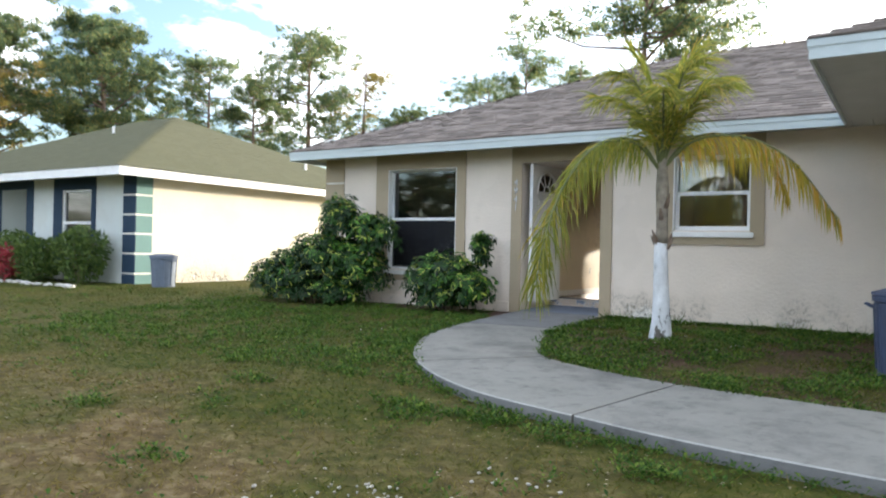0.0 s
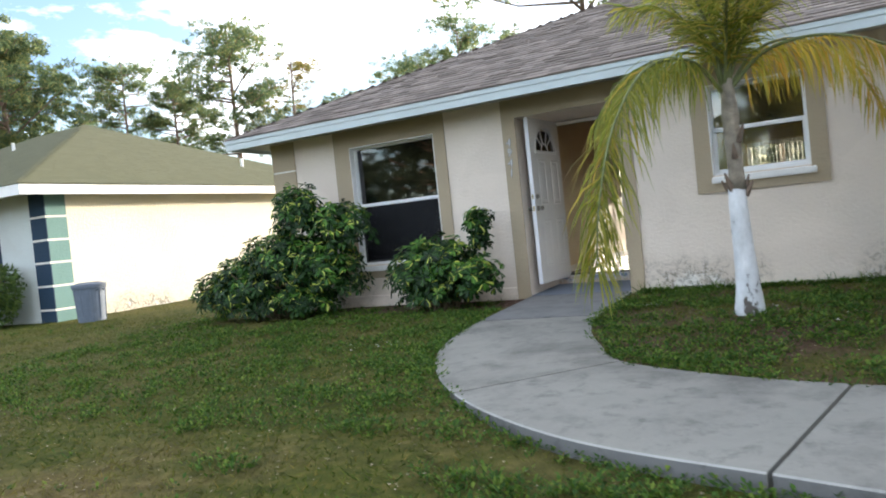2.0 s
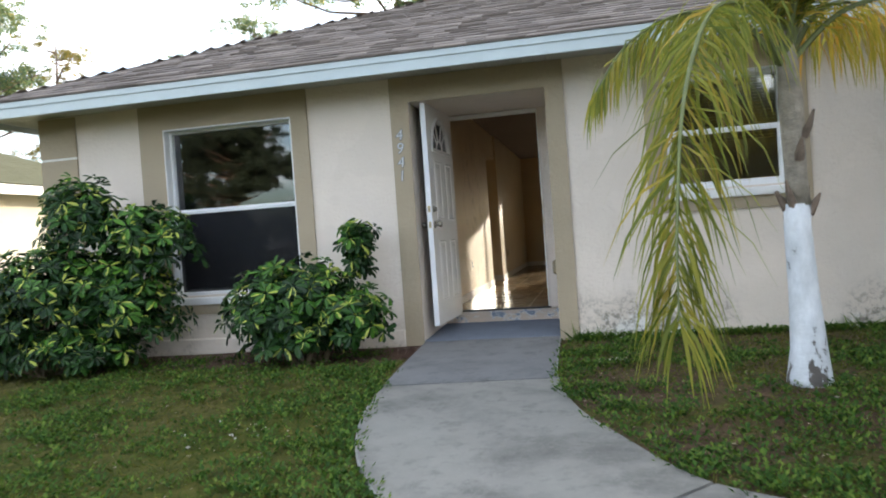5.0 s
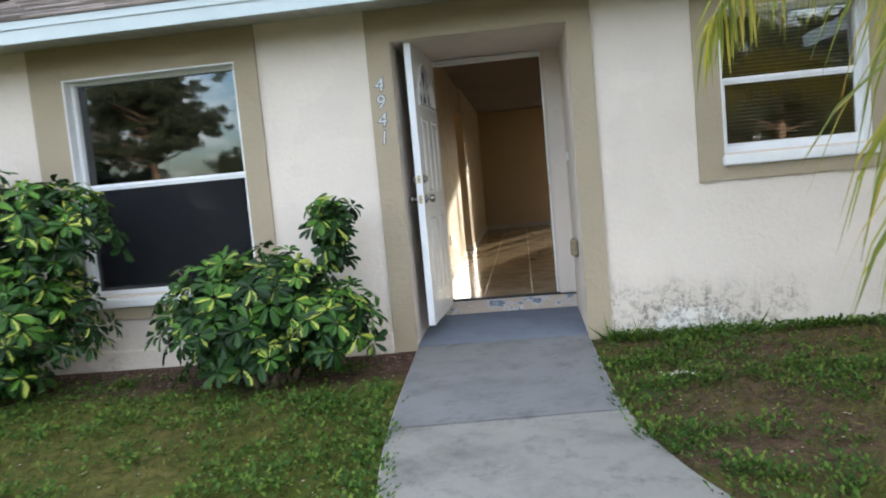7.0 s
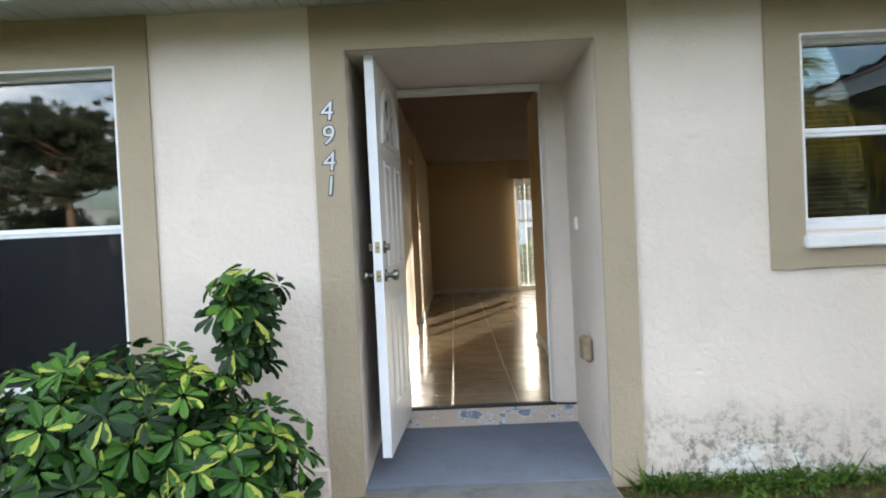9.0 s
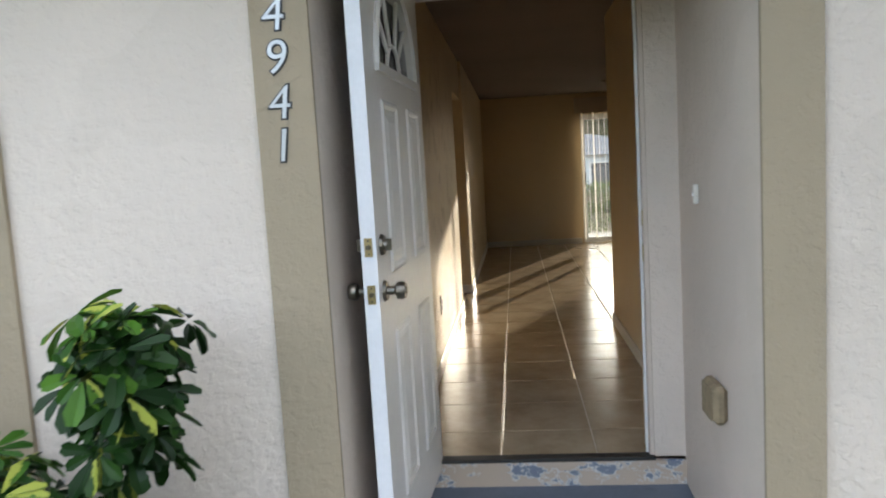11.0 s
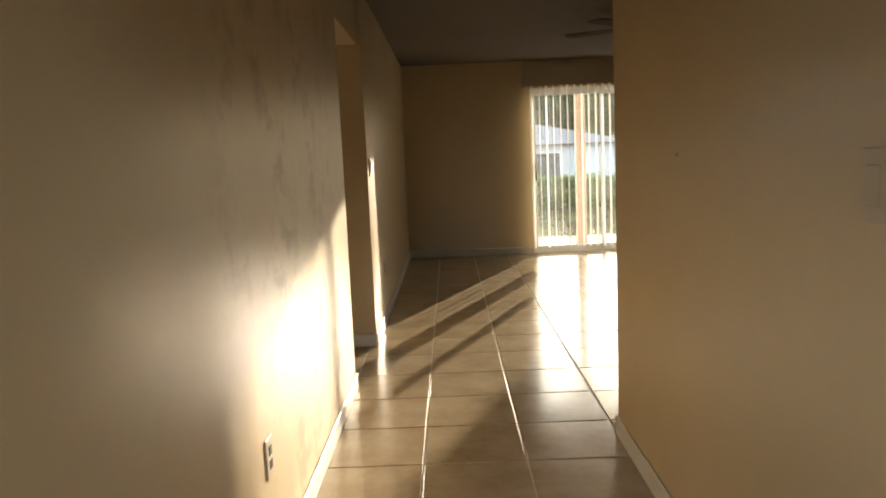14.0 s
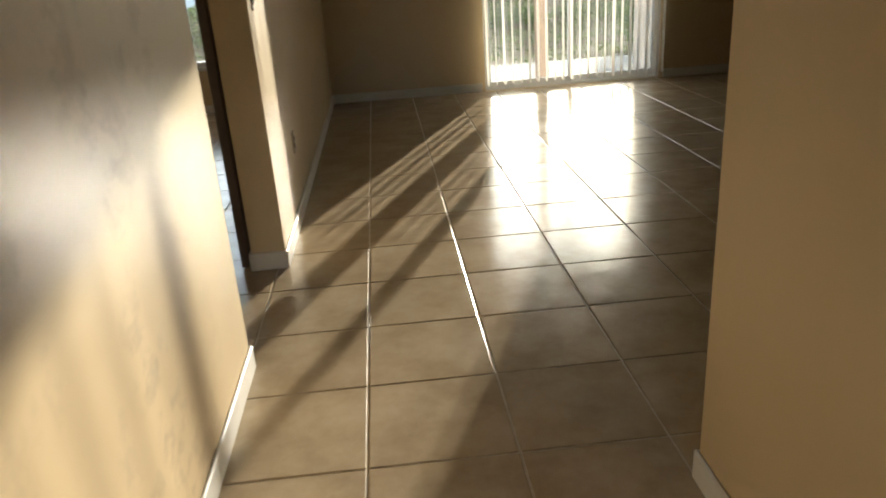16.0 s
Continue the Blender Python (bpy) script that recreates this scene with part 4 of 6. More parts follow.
def panel(y0, y1, z0, z1, x, s):
    """A raised panel: a moulding ridge round a field with sloped sides; s: 1 or -1, the way out of the leaf."""
    bm = bmesh.new()
    prof = [(0.0, 0.0), (0.008, 0.007), (0.018, 0.007), (0.028, 0.0005), (0.045, 0.0005), (0.07, 0.006)]
    loops = []
    for inset, out in prof:
        loops.append([bm.verts.new((x + s * (out + 0.0003), y, z)) for y, z in ((y0 + inset, z0 + inset), (y1 - inset, z0 + inset), (y1 - inset, z1 - inset), (y0 + inset, z1 - inset))])
    for a, b in zip(loops, loops[1:]):
        for k in range(4):
            bm.faces.new((a[k], a[(k + 1) % 4], b[(k + 1) % 4], b[k]))
    bm.faces.new(loops[-1])
    return bm


for d0, d1, z0, z1 in PANELS:
    part("panel", panel(dy(d0), dy(d1), z0, z1, 0.0, 1), M_DOOR, door)
    part("panel", panel(dy(d0), dy(d1), z0, z1, -DT, -1), M_DOOR, door)
fan_glass = part("fan_light", boxes((-0.026, -0.02, ya + 0.004, yb - 0.004, FANZ + 0.004, FANZ + FANR * 0.5), (-0.026, -0.02, ya + 0.1, yb - 0.1, FANZ + FANR * 0.5, FANZ + FANR - 0.04)), M_GLASS, door, "half-round glass light")
bm = bmesh.new()
rim = [(dy(FAND) - (FANR + 0.012) * math.cos(math.pi * k / 20), FANZ + (FANR + 0.012) * math.sin(math.pi * k / 20)) for k in range(21)]
tube(bm, [(0.004, y, z) for y, z in rim], [0.013] * 21, 6)
box(bm, 0.0, 0.014, ya - 0.02, yb + 0.02, FANZ - 0.022, FANZ + 0.006)
part("fan_frame", bm, M_DOOR, fan_glass)
bm = bmesh.new()
for ang in (40, 68, 112, 140):
    c, s = math.cos(radians(ang)), math.sin(radians(ang))
    tube(bm, [(-0.01, dy(FAND) - 0.1 * c, FANZ + 0.1 * s), (-0.01, dy(FAND) - 0.29 * c, FANZ + 0.29 * s)], [0.008, 0.008], 6)
tube(bm, [(-0.01, dy(FAND) - 0.1 * math.cos(math.pi * k / 12), FANZ + 0.1 * math.sin(math.pi * k / 12)) for k in range(13)], [0.008] * 13, 6)
part("muntins", bm, M_DOOR, fan_glass)


def knob_side(z, dist, big, s):
    bm = bmesh.new()
    x = 0.0 if s > 0 else -DT
    y = dy(dist)
    cyl(bm, (x, y, z), 0.034, 0.029, 0.010 * s, 20, "X")
    if big:
        cyl(bm, (x + 0.008 * s, y, z), 0.013, 0.013, 0.03 * s, 14, "X")
        for r0, r1, a, b in ((0.014, 0.026, 0.034, 0.042), (0.026, 0.028, 0.042, 0.055), (0.028, 0.024, 0.055, 0.068), (0.012, 0.01, 0.068, 0.072)):
            cyl(bm, (x + a * s, y, z), r0, r1, (b - a) * s, 20, "X")
    else:
        cyl(bm, (x + 0.008 * s, y, z), 0.017, 0.015, 0.012 * s, 16, "X")
        box(bm, *sorted((x + 0.012 * s, x + 0.032 * s)), y - 0.005, y + 0.005, z - 0.018, z + 0.018)
    return bm


for s in (1, -1):
    part("door_knob", knob_side(0.918, 0.07, True, s), M_STEEL, door, "aged nickel knob", smooth=False)
    part("deadbolt", knob_side(1.062, 0.07, False, s), M_STEEL, door, "aged nickel deadbolt")
for z, h in ((0.918, 0.029), (1.062, 0.028)):
    pl = part("latch_plate", boxes((-DT / 2 - 0.0125, -DT / 2 + 0.0125, dy(0) - 0.0055, dy(0) - 0.003, z - h, z + h), bevel=0.0008), M_BRASS, door, "brass latch plate on the edge")
    bm = bmesh.new()
    cyl(bm, (-DT / 2, dy(0) - 0.005, z), 0.008, 0.007, -0.008, 12, "Y")
    for q in (-0.02, 0.02):
        cyl(bm, (-DT / 2, dy(0) - 0.0052, z + q), 0.0035, 0.003, -0.0012, 8, "Y")
    part("latch_bolt", bm, M_STEEL, pl)
for z in (0.2, 1.0, 1.8):
    bm = bmesh.new()
    cyl(bm, (-0.05, 0.006, z - 0.045), 0.006, 0.006, 0.09, 10)
    part("hinge", bm, M_STEEL, door)

# ---- house numbers, bell, patch ----
for ch, z in (("4", 1.856), ("9", 1.737), ("4", 1.612), ("1", 1.492)):
    def glyph(size, grow, ext):
        cu = bpy.data.curves.new("number", "FONT")
        cu.body, cu.size, cu.extrude, cu.offset, cu.shear = ch, size, ext, grow, 0.12
        cu.align_x, cu.align_y, cu.resolution_u = "CENTER", "CENTER", 4
        tmp = bpy.data.objects.new("number", cu)
        me = bpy.data.meshes.new_from_object(tmp)
        bpy.data.objects.remove(tmp)
        return me

    me = glyph(0.135, -0.001, 0.003)
    me.materials.append(M_NUM)
    ob = new("house_number", me)
    ob.matrix_world = pose(-0.1, P - 0.005, z, 90, 0, 0)
    tagged(ob, "silver house number " + ch + " on the tan band", "house number", group="house numbers")
    me2 = glyph(0.135, 0.004, 0.001)
    me2.materials.append(M_NUMB)
    rimo = new("rim", me2)
    rimo.parent = ob
    rimo.matrix_basis = pose(0, 0, -0.0035)
    rimo["label"] = "dark rim behind the number"

bell = tagged(empty("doorbell", 1.21, 0.69, 1.262), "ivory doorbell on the entry wall", "doorbell")
part("case", boxes((-0.018, 0, -0.014, 0.014, -0.036, 0.036), bevel=0.004), M_BELL, bell)
bm = bmesh.new()
cyl(bm, (-0.018, 0, 0), 0.007, 0.006, -0.004, 12, "X")
part("button", bm, M_WHITE, bell)
cover = tagged(empty("outlet_cover", 1.21, 0.505, 0.55), "brown taped-over outlet box on the entry wall", "outlet")
part("cover", boxes((-0.048, 0.0, -0.165, 0.0, -0.04, 0.092), bevel=0.016), M_PATCH, cover)
part("flap", boxes((-0.052, -0.048, -0.14, -0.02, -0.03, 0.08), bevel=0.0015), M_PATCH, cover)

# ---- sliding door and vertical blinds ----
sl = tagged(empty("sliding_door", 2.48, BACK + 0.1, FLOOR), "white aluminium sliding glass door to the back yard", "sliding door", kind="structure")
w = 0.892
H_ = 1.988
part("frame", boxes((-w, -w + 0.03, -0.06, 0.06, 0, H_), (w - 0.03, w, -0.06, 0.06, 0, H_), (-w + 0.03, w - 0.03, -0.06, 0.06, H_ - 0.03, H_), (-w + 0.03, w - 0.03, -0.06, 0.06, 0, 0.02)), M_FRAME, sl)
for nm, x0, x1, y in (("sliding_panel", -w + 0.03, 0.0, -0.025), ("fixed_panel", -0.03, w - 0.03, 0.02)):
    pn = part(nm, boxes((x0, x0 + 0.032, y - 0.016, y + 0.016, 0.02, H_ - 0.03), (x1 - 0.032, x1, y - 0.016, y + 0.016, 0.02, H_ - 0.03), (x0 + 0.032, x1 - 0.032, y - 0.016, y + 0.016, 0.02, 0.08), (x0 + 0.032, x1 - 0.032, y - 0.016, y + 0.016, H_ - 0.085, H_ - 0.03)), M_FRAME, sl)
    g = part("pane", boxes((x0 + 0.032, x1 - 0.032, y - 0.003, y + 0.003, 0.08, H_ - 0.085)), M_CLEAR, pn)
    g.visible_shadow = False
bm = bmesh.new()
tube(bm, [(-w + 0.055, -0.045, 0.9), (-w + 0.055, -0.085, 0.92), (-w + 0.055, -0.085, 1.08), (-w + 0.055, -0.045, 1.1)], [0.009] * 4, 8)
part("pull_handle", bm, M_STEEL, sl, "dark pull handle")
vb = tagged(empty("vertical_blinds", 2.48, BACK - 0.09, 2.18), "white vertical slat blinds turned edge-on, before the sliding door", "blinds")
part("head_rail", boxes((-0.95, 0.95, -0.03, 0.03, -0.02, 0.03)), M_SLAT, vb)
part("valance", boxes((-0.98, 0.98, -0.052, -0.04, -0.03, 0.2), (-0.98, -0.968, -0.04, 0.08, -0.03, 0.2), (0.968, 0.98, -0.04, 0.08, -0.03, 0.2)), simple("beige_valance", (0.55, 0.46, 0.35), 0.6, var=0.06), vb)
vm = None
for i in range(22):
    x = -0.875 + i * 0.0835
    rnd = random.Random(i)
    if vm is None:
        bm = bmesh.new()
        for s_ in range(4):
            a, b = -0.0445 + 0.02225 * s_, -0.0445 + 0.02225 * (s_ + 1)
            ca, cb = 0.003 * (1 - (a / 0.0445) ** 2), 0.003 * (1 - (b / 0.0445) ** 2)
            v = [bm.verts.new(p) for p in ((ca, a, -1.96), (cb, b, -1.96), (cb, b, -0.02), (ca, a, -0.02))]
            bm.faces.new(v)
        o = part("slat", bm, M_SLAT, vb)
        vm = o.data
    else:
        o = new("slat", vm)
        o.parent = vb
    o.matrix_basis = pose(x, 0, 0, 0, 0, rnd.uniform(-5, 5) + (0 if x < 0.0 else -3))

# ---- side-room back window ----
sw = tagged(empty("window_3", -1.65, BACK + 0.08, 0.6), "white back window of the side room", "window", kind="structure")
part("window_frame", boxes((-0.65, -0.61, -0.03, 0.05, 0, 1.5), (0.61, 0.65, -0.03, 0.05, 0, 1.5), (-0.61, 0.61, -0.03, 0.05, 1.46, 1.5), (-0.61, 0.61, -0.03, 0.05, 0, 0.04), (-0.61, 0.61, -0.02, 0.03, 0.73, 0.77)), M_FRAME, sw)
g = part("pane", boxes((-0.61, 0.61, 0.0, 0.005, 0.04, 0.73), (-0.61, 0.61, 0.0, 0.005, 0.77, 1.46)), M_CLEAR, sw)
g.visible_shadow = False
part("window_sill", boxes((-0.7, 0.7, -0.13, -0.03, -0.03, 0.0), bevel=0.004), M_WHITE, sw)

# ---- ceiling fan ----
fan = tagged(empty("ceiling_fan", 2.24, 6.95, CEIL), "white ceiling fan with brown blades", "ceiling fan")
bm = bmesh.new()
cyl(bm, (0, 0, -0.04), 0.055, 0.07, 0.04, 20)
part("canopy", bm, M_FAN, fan)
bm = bmesh.new()
cyl(bm, (0, 0, -0.12), 0.012, 0.012, 0.09, 10)
part("rod", bm, M_FAN, fan)
bm = bmesh.new()
for r0, r1, z, h in ((0.06, 0.1, -0.25, 0.03), (0.1, 0.1, -0.22, 0.06), (0.1, 0.05, -0.16, 0.04), (0.05, 0.06, -0.3, 0.05)):
    cyl(bm, (0, 0, z), r0, r1, h, 24)
part("motor", bm, M_FAN, fan)
blade_me = None
for k in range(5):
    if blade_me is None:
        bm = bmesh.new()
        prof = [(0.15, 0.045), (0.3, 0.062), (0.5, 0.07), (0.62, 0.066), (0.66, 0.04)]
        tops = [[bm.verts.new((x, y, z)) for x, hw in prof for y in (-hw, hw)] for z in (-0.004, 0.004)]
        for a in range(4):
            for t_, fl in ((tops[0], True), (tops[1], False)):
                q = (t_[2 * a], t_[2 * a + 1], t_[2 * a + 3], t_[2 * a + 2])
                bm.faces.new(q if fl else q[::-1])
            for e in (0, 1):
                bm.faces.new((tops[0][2 * a + e], tops[0][2 * a + 2 + e], tops[1][2 * a + 2 + e], tops[1][2 * a + e]))
        bm.faces.new((tops[0][8], tops[0][9], tops[1][9], tops[1][8]))
        box(bm, 0.08, 0.2, -0.015, 0.015, -0.01, -0.004)
        b_ = part("blade", bm, simple("fan_blade_brown", (0.10, 0.08, 0.06), 0.8, var=0.2, scale=8, spec=0.1), fan, "dark brown blade")
        blade_me = b_.data
    else:
        b_ = new("blade", blade_me)
        b_.parent = fan
    b_.matrix_basis = pose(0, 0, -0.215, 0, 0, 150 + 72 * k) @ pose(0, 0, 0, 4)

# ---- back yard ----
structure("patio", boxes((0.6, 4.6, BACK + 0.2, BACK + 2.2, -0.1, 0.10)), M_CONC, "grey concrete patio slab", "patio")
# unseen wall, added to end the sun patch on the floor further left
structure("wall_patio_right", boxes((3.38, 3.58, BACK + 0.2, BACK + 0.86, 0.1, 2.372)), M_WALLP, "added cream wall beside the patio that cuts off the sun indoors")
post = tagged(part("porch_post", boxes((2.205, 2.325, 9.99, 10.11, 0.10, 2.372), bevel=0.006), M_POST), "tan painted post on the patio", "post")
far_house = tagged(empty("far_house", 0, 34, 0), "pale blue house behind the hedge", "house")
part("wall", boxes((-9, 8.6, 0, 8, -0.3, 1.75)), M_BWALL, far_house)
bm = bmesh.new()
for x0, x1, y0, y1 in ((-9.4, 9.0, -0.4, 8.4),):
    v = [bm.verts.new(p) for p in ((x0, y0, 1.75), (x1, y0, 1.75), (x1, y1, 1.75), (x0, y1, 1.75), (x0 + 4.4, 4, 2.9), (x1 - 4.4, 4, 2.9))]
    for f in ((0, 1, 5, 4), (1, 2, 5), (2, 3, 4, 5), (3, 0, 4), (3, 2, 1, 0)):
        bm.faces.new([v[i] for i in f])
part("roof", bm, M_BROOF, far_house)
wn_ = part("window", boxes((4.2, 5.6, -0.05, 0.0, 0.3, 1.35)), simple("far_dark_glass", (0.05, 0.07, 0.1), 0.2), far_house, "dark bluish window")
part("window_frame", boxes((4.1, 4.2, -0.08, 0.0, 0.25, 1.4), (5.6, 5.7, -0.08, 0.0, 0.25, 1.4), (4.2, 5.6, -0.08, 0.0, 1.35, 1.4), (4.2, 5.6, -0.08, 0.0, 0.25, 0.3)), M_FRAME, wn_)


# ---- plants ----
def rand_dirs(rs, n):
    d = rs.normal(size=(n, 3))
    return d / np.linalg.norm(d, axis=1, keepdims=True)


def blades(rs, centres, size, width, up=0.0):
    """One thin triangle per row of centres, in random directions; up leans them upwards."""
    n = len(centres)
    d = rand_dirs(rs, n)
    d[:, 2] = d[:, 2] * (1 - up) + up
    d /= np.linalg.norm(d, axis=1, keepdims=True)
    s = np.cross(d, rand_dirs(rs, n))
    s /= np.linalg.norm(s, axis=1, keepdims=True) + 1e-9
    L = (size * rs.uniform(0.6, 1.3, n))[:, None]
    v = np.stack([centres - s * width / 2, centres + s * width / 2, centres + d * L], 1).reshape(-1, 3)
    return v, np.arange(3 * n).reshape(-1, 3)


def pine(x, y, height, crown_lo, radius, seed, material=None, lean=0.0, dense=1.0, trunk_r=0.2, label="", flat=0.6):
    """A tall slash pine: bare trunk, upturned limbs and tufts of needles at their ends with gaps between."""
    rs = np.random.RandomState(seed)
    z0 = gz(x, y) - 0.1
    tree = tagged(empty("pine_tree", x, y, z0), label or "tall pine with a bare trunk and a ragged open crown", "tree", group="pines")
    bm = bmesh.new()
    tr = []
    for k in range(9):
        f = k / 8
        tr.append((lean * f * f * height + 0.12 * math.sin(3 * f + seed), 0.1 * math.sin(4 * f + 2 * seed), height * 0.97 * f))
    tube(bm, tr, [trunk_r * (1.15 - 0.95 * k / 8) for k in range(9)], 9)
    part("trunk", bm, M_BARK, tree, smooth=True)
    tufts = []
    n_l = int(26 * dense)
    for i in range(n_l):
        f = crown_lo / height + (0.97 - crown_lo / height) * (i + rs.uniform(0, 0.8)) / n_l
        k = min(7, int(f * 8))
        q = Vector(tr[k]).lerp(Vector(tr[k + 1]), f * 8 - k)
        a = rs.uniform(0, 2 * math.pi)
        g = (f * height - crown_lo) / (height - crown_lo)
        reach = radius * rs.uniform(0.55, 1.1) * (0.75 + 0.5 * math.sin(math.pi * min(1, g * 0.9 + 0.15))) * (1.0 if g < 0.8 else 0.7)
        rise = reach * rs.uniform(0.1, 0.45)
        pts = [q, q + Vector((math.cos(a), math.sin(a), 0)) * reach * 0.5 + Vector((0, 0, rise * 0.3)), q + Vector((math.cos(a + 0.2), math.sin(a + 0.2), 0)) * reach + Vector((0, 0, rise))]
        r = trunk_r * 0.32
        bm = bmesh.new()
        tube(bm, pts, [r, r * 0.6, r * 0.2], 5)
        part("limb", bm, M_BARK, tree)
        for m in range(int(rs.randint(15, 24))):
            t = rs.uniform(0.35, 1.08)
            c = pts[0].lerp(pts[2], t)
            spread = radius * 0.13 * (0.5 + t)
            tufts.append((c.x + rs.normal() * spread, c.y + rs.normal() * spread, c.z + rs.normal() * radius * 0.1 + radius * 0.05, radius * rs.uniform(0.06, 0.15)))
    cs = []
    for cx, cy, cz, r in tufts:
        n = int(46 * dense)
        d = rand_dirs(rs, n) * (rs.uniform(0, 1, n) ** 0.4)[:, None] * r
        d[:, 2] *= flat
        cs.append(d + (cx, cy, cz))
    v, f = blades(rs, np.concatenate(cs), radius * 0.075, radius * 0.022, 0.25)
    arr_mesh("crown", v, f, material or M_NEEDLE, tree)
    return tree


def from_eye(px_dir, dist):
    d = Vector(px_dir)
    h = math.hypot(d.x, d.y)
    return 4.72 + d.x / h * dist, -9.58 + d.y / h * dist


for k, (d, dist, h, lo, r, mat, dense) in enumerate([
    ((-0.875, 0.42, 0), 44, 12.0, 5.4, 3.2, None, 1.2),
    ((-0.90, 0.36, 0), 40, 10.6, 4.5, 2.8, M_NEEDLEY, 1.0),
    ((-0.827, 0.519, 0), 46, 13.4, 5.6, 3.5, None, 1.5),
    ((-0.753, 0.617, 0), 60, 15.6, 9.6, 2.7, None, 1.0),
    ((-0.715, 0.655, 0), 58, 13.6, 8.0, 2.6, None, 1.1),
    ((-0.67, 0.71, 0), 52, 15.9, 7.6, 3.7, None, 0.9),
    ((-0.615, 0.755, 0), 55, 14.6, 7.4, 2.7, M_NEEDLEY, 0.6),
    ((-0.575, 0.80, 0), 60, 12.2, 8.6, 2.3, None, 1.0),
    ((-0.53, 0.83, 0), 62, 12.6, 8.0, 2.2, None, 0.6),
    ((-0.485, 0.86, 0), 58, 14.3, 8.6, 2.8, None, 0.8),
    ((-0.44, 0.88, 0), 52, 15.4, 8.5, 3.0, None, 0.8),
    ((-0.375, 0.91, 0), 48, 13.0, 8.0, 2.6, None, 0.7),
    ((-0.29, 0.91, 0), 36, 14.6, 9.4, 4.7, None, 0.75),
    ((-0.16, 0.96, 0), 50, 13.0, 7.5, 3.0, None, 0.8),
]):
    x_, y_ = from_eye(d, dist)
    pine(x_, y_, h + 0.4, lo, r, 11 + k, mat, 0.0, dense, 0.24 if r > 3 else 0.18, "pine with yellowing sparse crown" if mat else "")
# across the street, mirrored in the window glass
pine(-22.5, -40.0, 9.9, 4.6, 3.9, 71, M_STREET, 0.0, 1.6, 0.3, "broad pine across the street", 0.5)
pine(-34.0, -46.0, 8.0, 2.5, 3.4, 72, M_STREET, 0.0, 1.2, 0.25)
pine(-14.0, -50.0, 5.0, 1.0, 2.6, 73, M_STREET, 0.0, 1.2, 0.2)
pine(8.0, -44.0, 11.0, 4.0, 4.2, 74, M_STREET, 0.0, 1.2, 0.3)
pine(16.0, -40.0, 9.0, 3.0, 3.8, 75, M_STREET, 0.0, 1.2, 0.3)
for k, (x_, y_, h) in enumerate([(-27.0, -47, 4.2), (-19.0, -48, 4.6), (-8.0, -46, 5.0), (3.0, -47, 8.5), (8.5, -48, 9.0), (13.0, -46, 9.0), (18.0, -44, 8.5), (23.0, -43, 9.0), (28.0, -46, 9.5)]):
    pine(x_, y_, h, 0.6, 3.0 if h < 6 else 3.8, 120 + k, M_STREET, 0.0, 1.5 if h < 6 else 1.9, 0.2, "leafy tree across the street", 0.9)
# behind the far house
for k, (x_, y_, h) in enumerate([(5.0, 47, 6.2), (9.0, 49, 5.6), (1.0, 52, 6.2), (-4.0, 49, 6.8), (7.0, 46, 4.9), (12.0, 47, 5.3), (15.0, 48, 5.0)]):
    pine(x_, y_, h, 1.2, 2.8, 90 + k, None, 0.0, 1.3, 0.18, "leafy tree behind the far house", 0.9)


def leaf_cloud(name, centre, half, n, size, width, material, seed, label, category, box_like=0.9):
    rs = np.random.RandomState(seed)
    p = rand_dirs(rs, n) * (rs.uniform(0, 1, n) ** 0.35)[:, None]
    p = np.sign(p) * np.abs(p) ** box_like
    lump = np.array([1 + 0.25 * noise.noise((q[0] * 2 + seed, q[1] * 2, q[2] * 2)) for q in p])
    c = p * np.array(half) * lump[:, None]
    c[:, 2] += half[2]
    v, f = blades(rs, c, size, width, 0.3)
    top = tagged(empty(name, *centre), label, category)
    arr_mesh("foliage", v, f, material, top)
    for k in range(5):
        a = k * 1.25
        bm = bmesh.new()
        tube(bm, [(0, 0, -0.1), (half[0] * 0.3 * math.cos(a), half[1] * 0.3 * math.sin(a), half[2] * 0.7), (half[0] * 0.6 * math.cos(a), half[1] * 0.6 * math.sin(a), half[2] * 1.4)], [0.02, 0.015, 0.006], 6)
        part("stem", bm, M_STEM, top)
    return top


for k in range(9):
    leaf_cloud("hedge_bush", (-7.2 + 1.9 * k, 17.9 + 0.25 * math.sin(k * 2), 0.03), (1.1, 0.5, 0.42), 2600, 0.11, 0.05, M_HEDGE, 40 + k, "clipped green hedge bush in the back yard", "hedge", 0.6)
leaf_cloud("garden_shrub", (4.6, 13.2, 0.06), (0.55, 0.5, 0.55), 1800, 0.12, 0.045, M_HEDGE, 61, "loose green shrub beside the patio", "shrub")


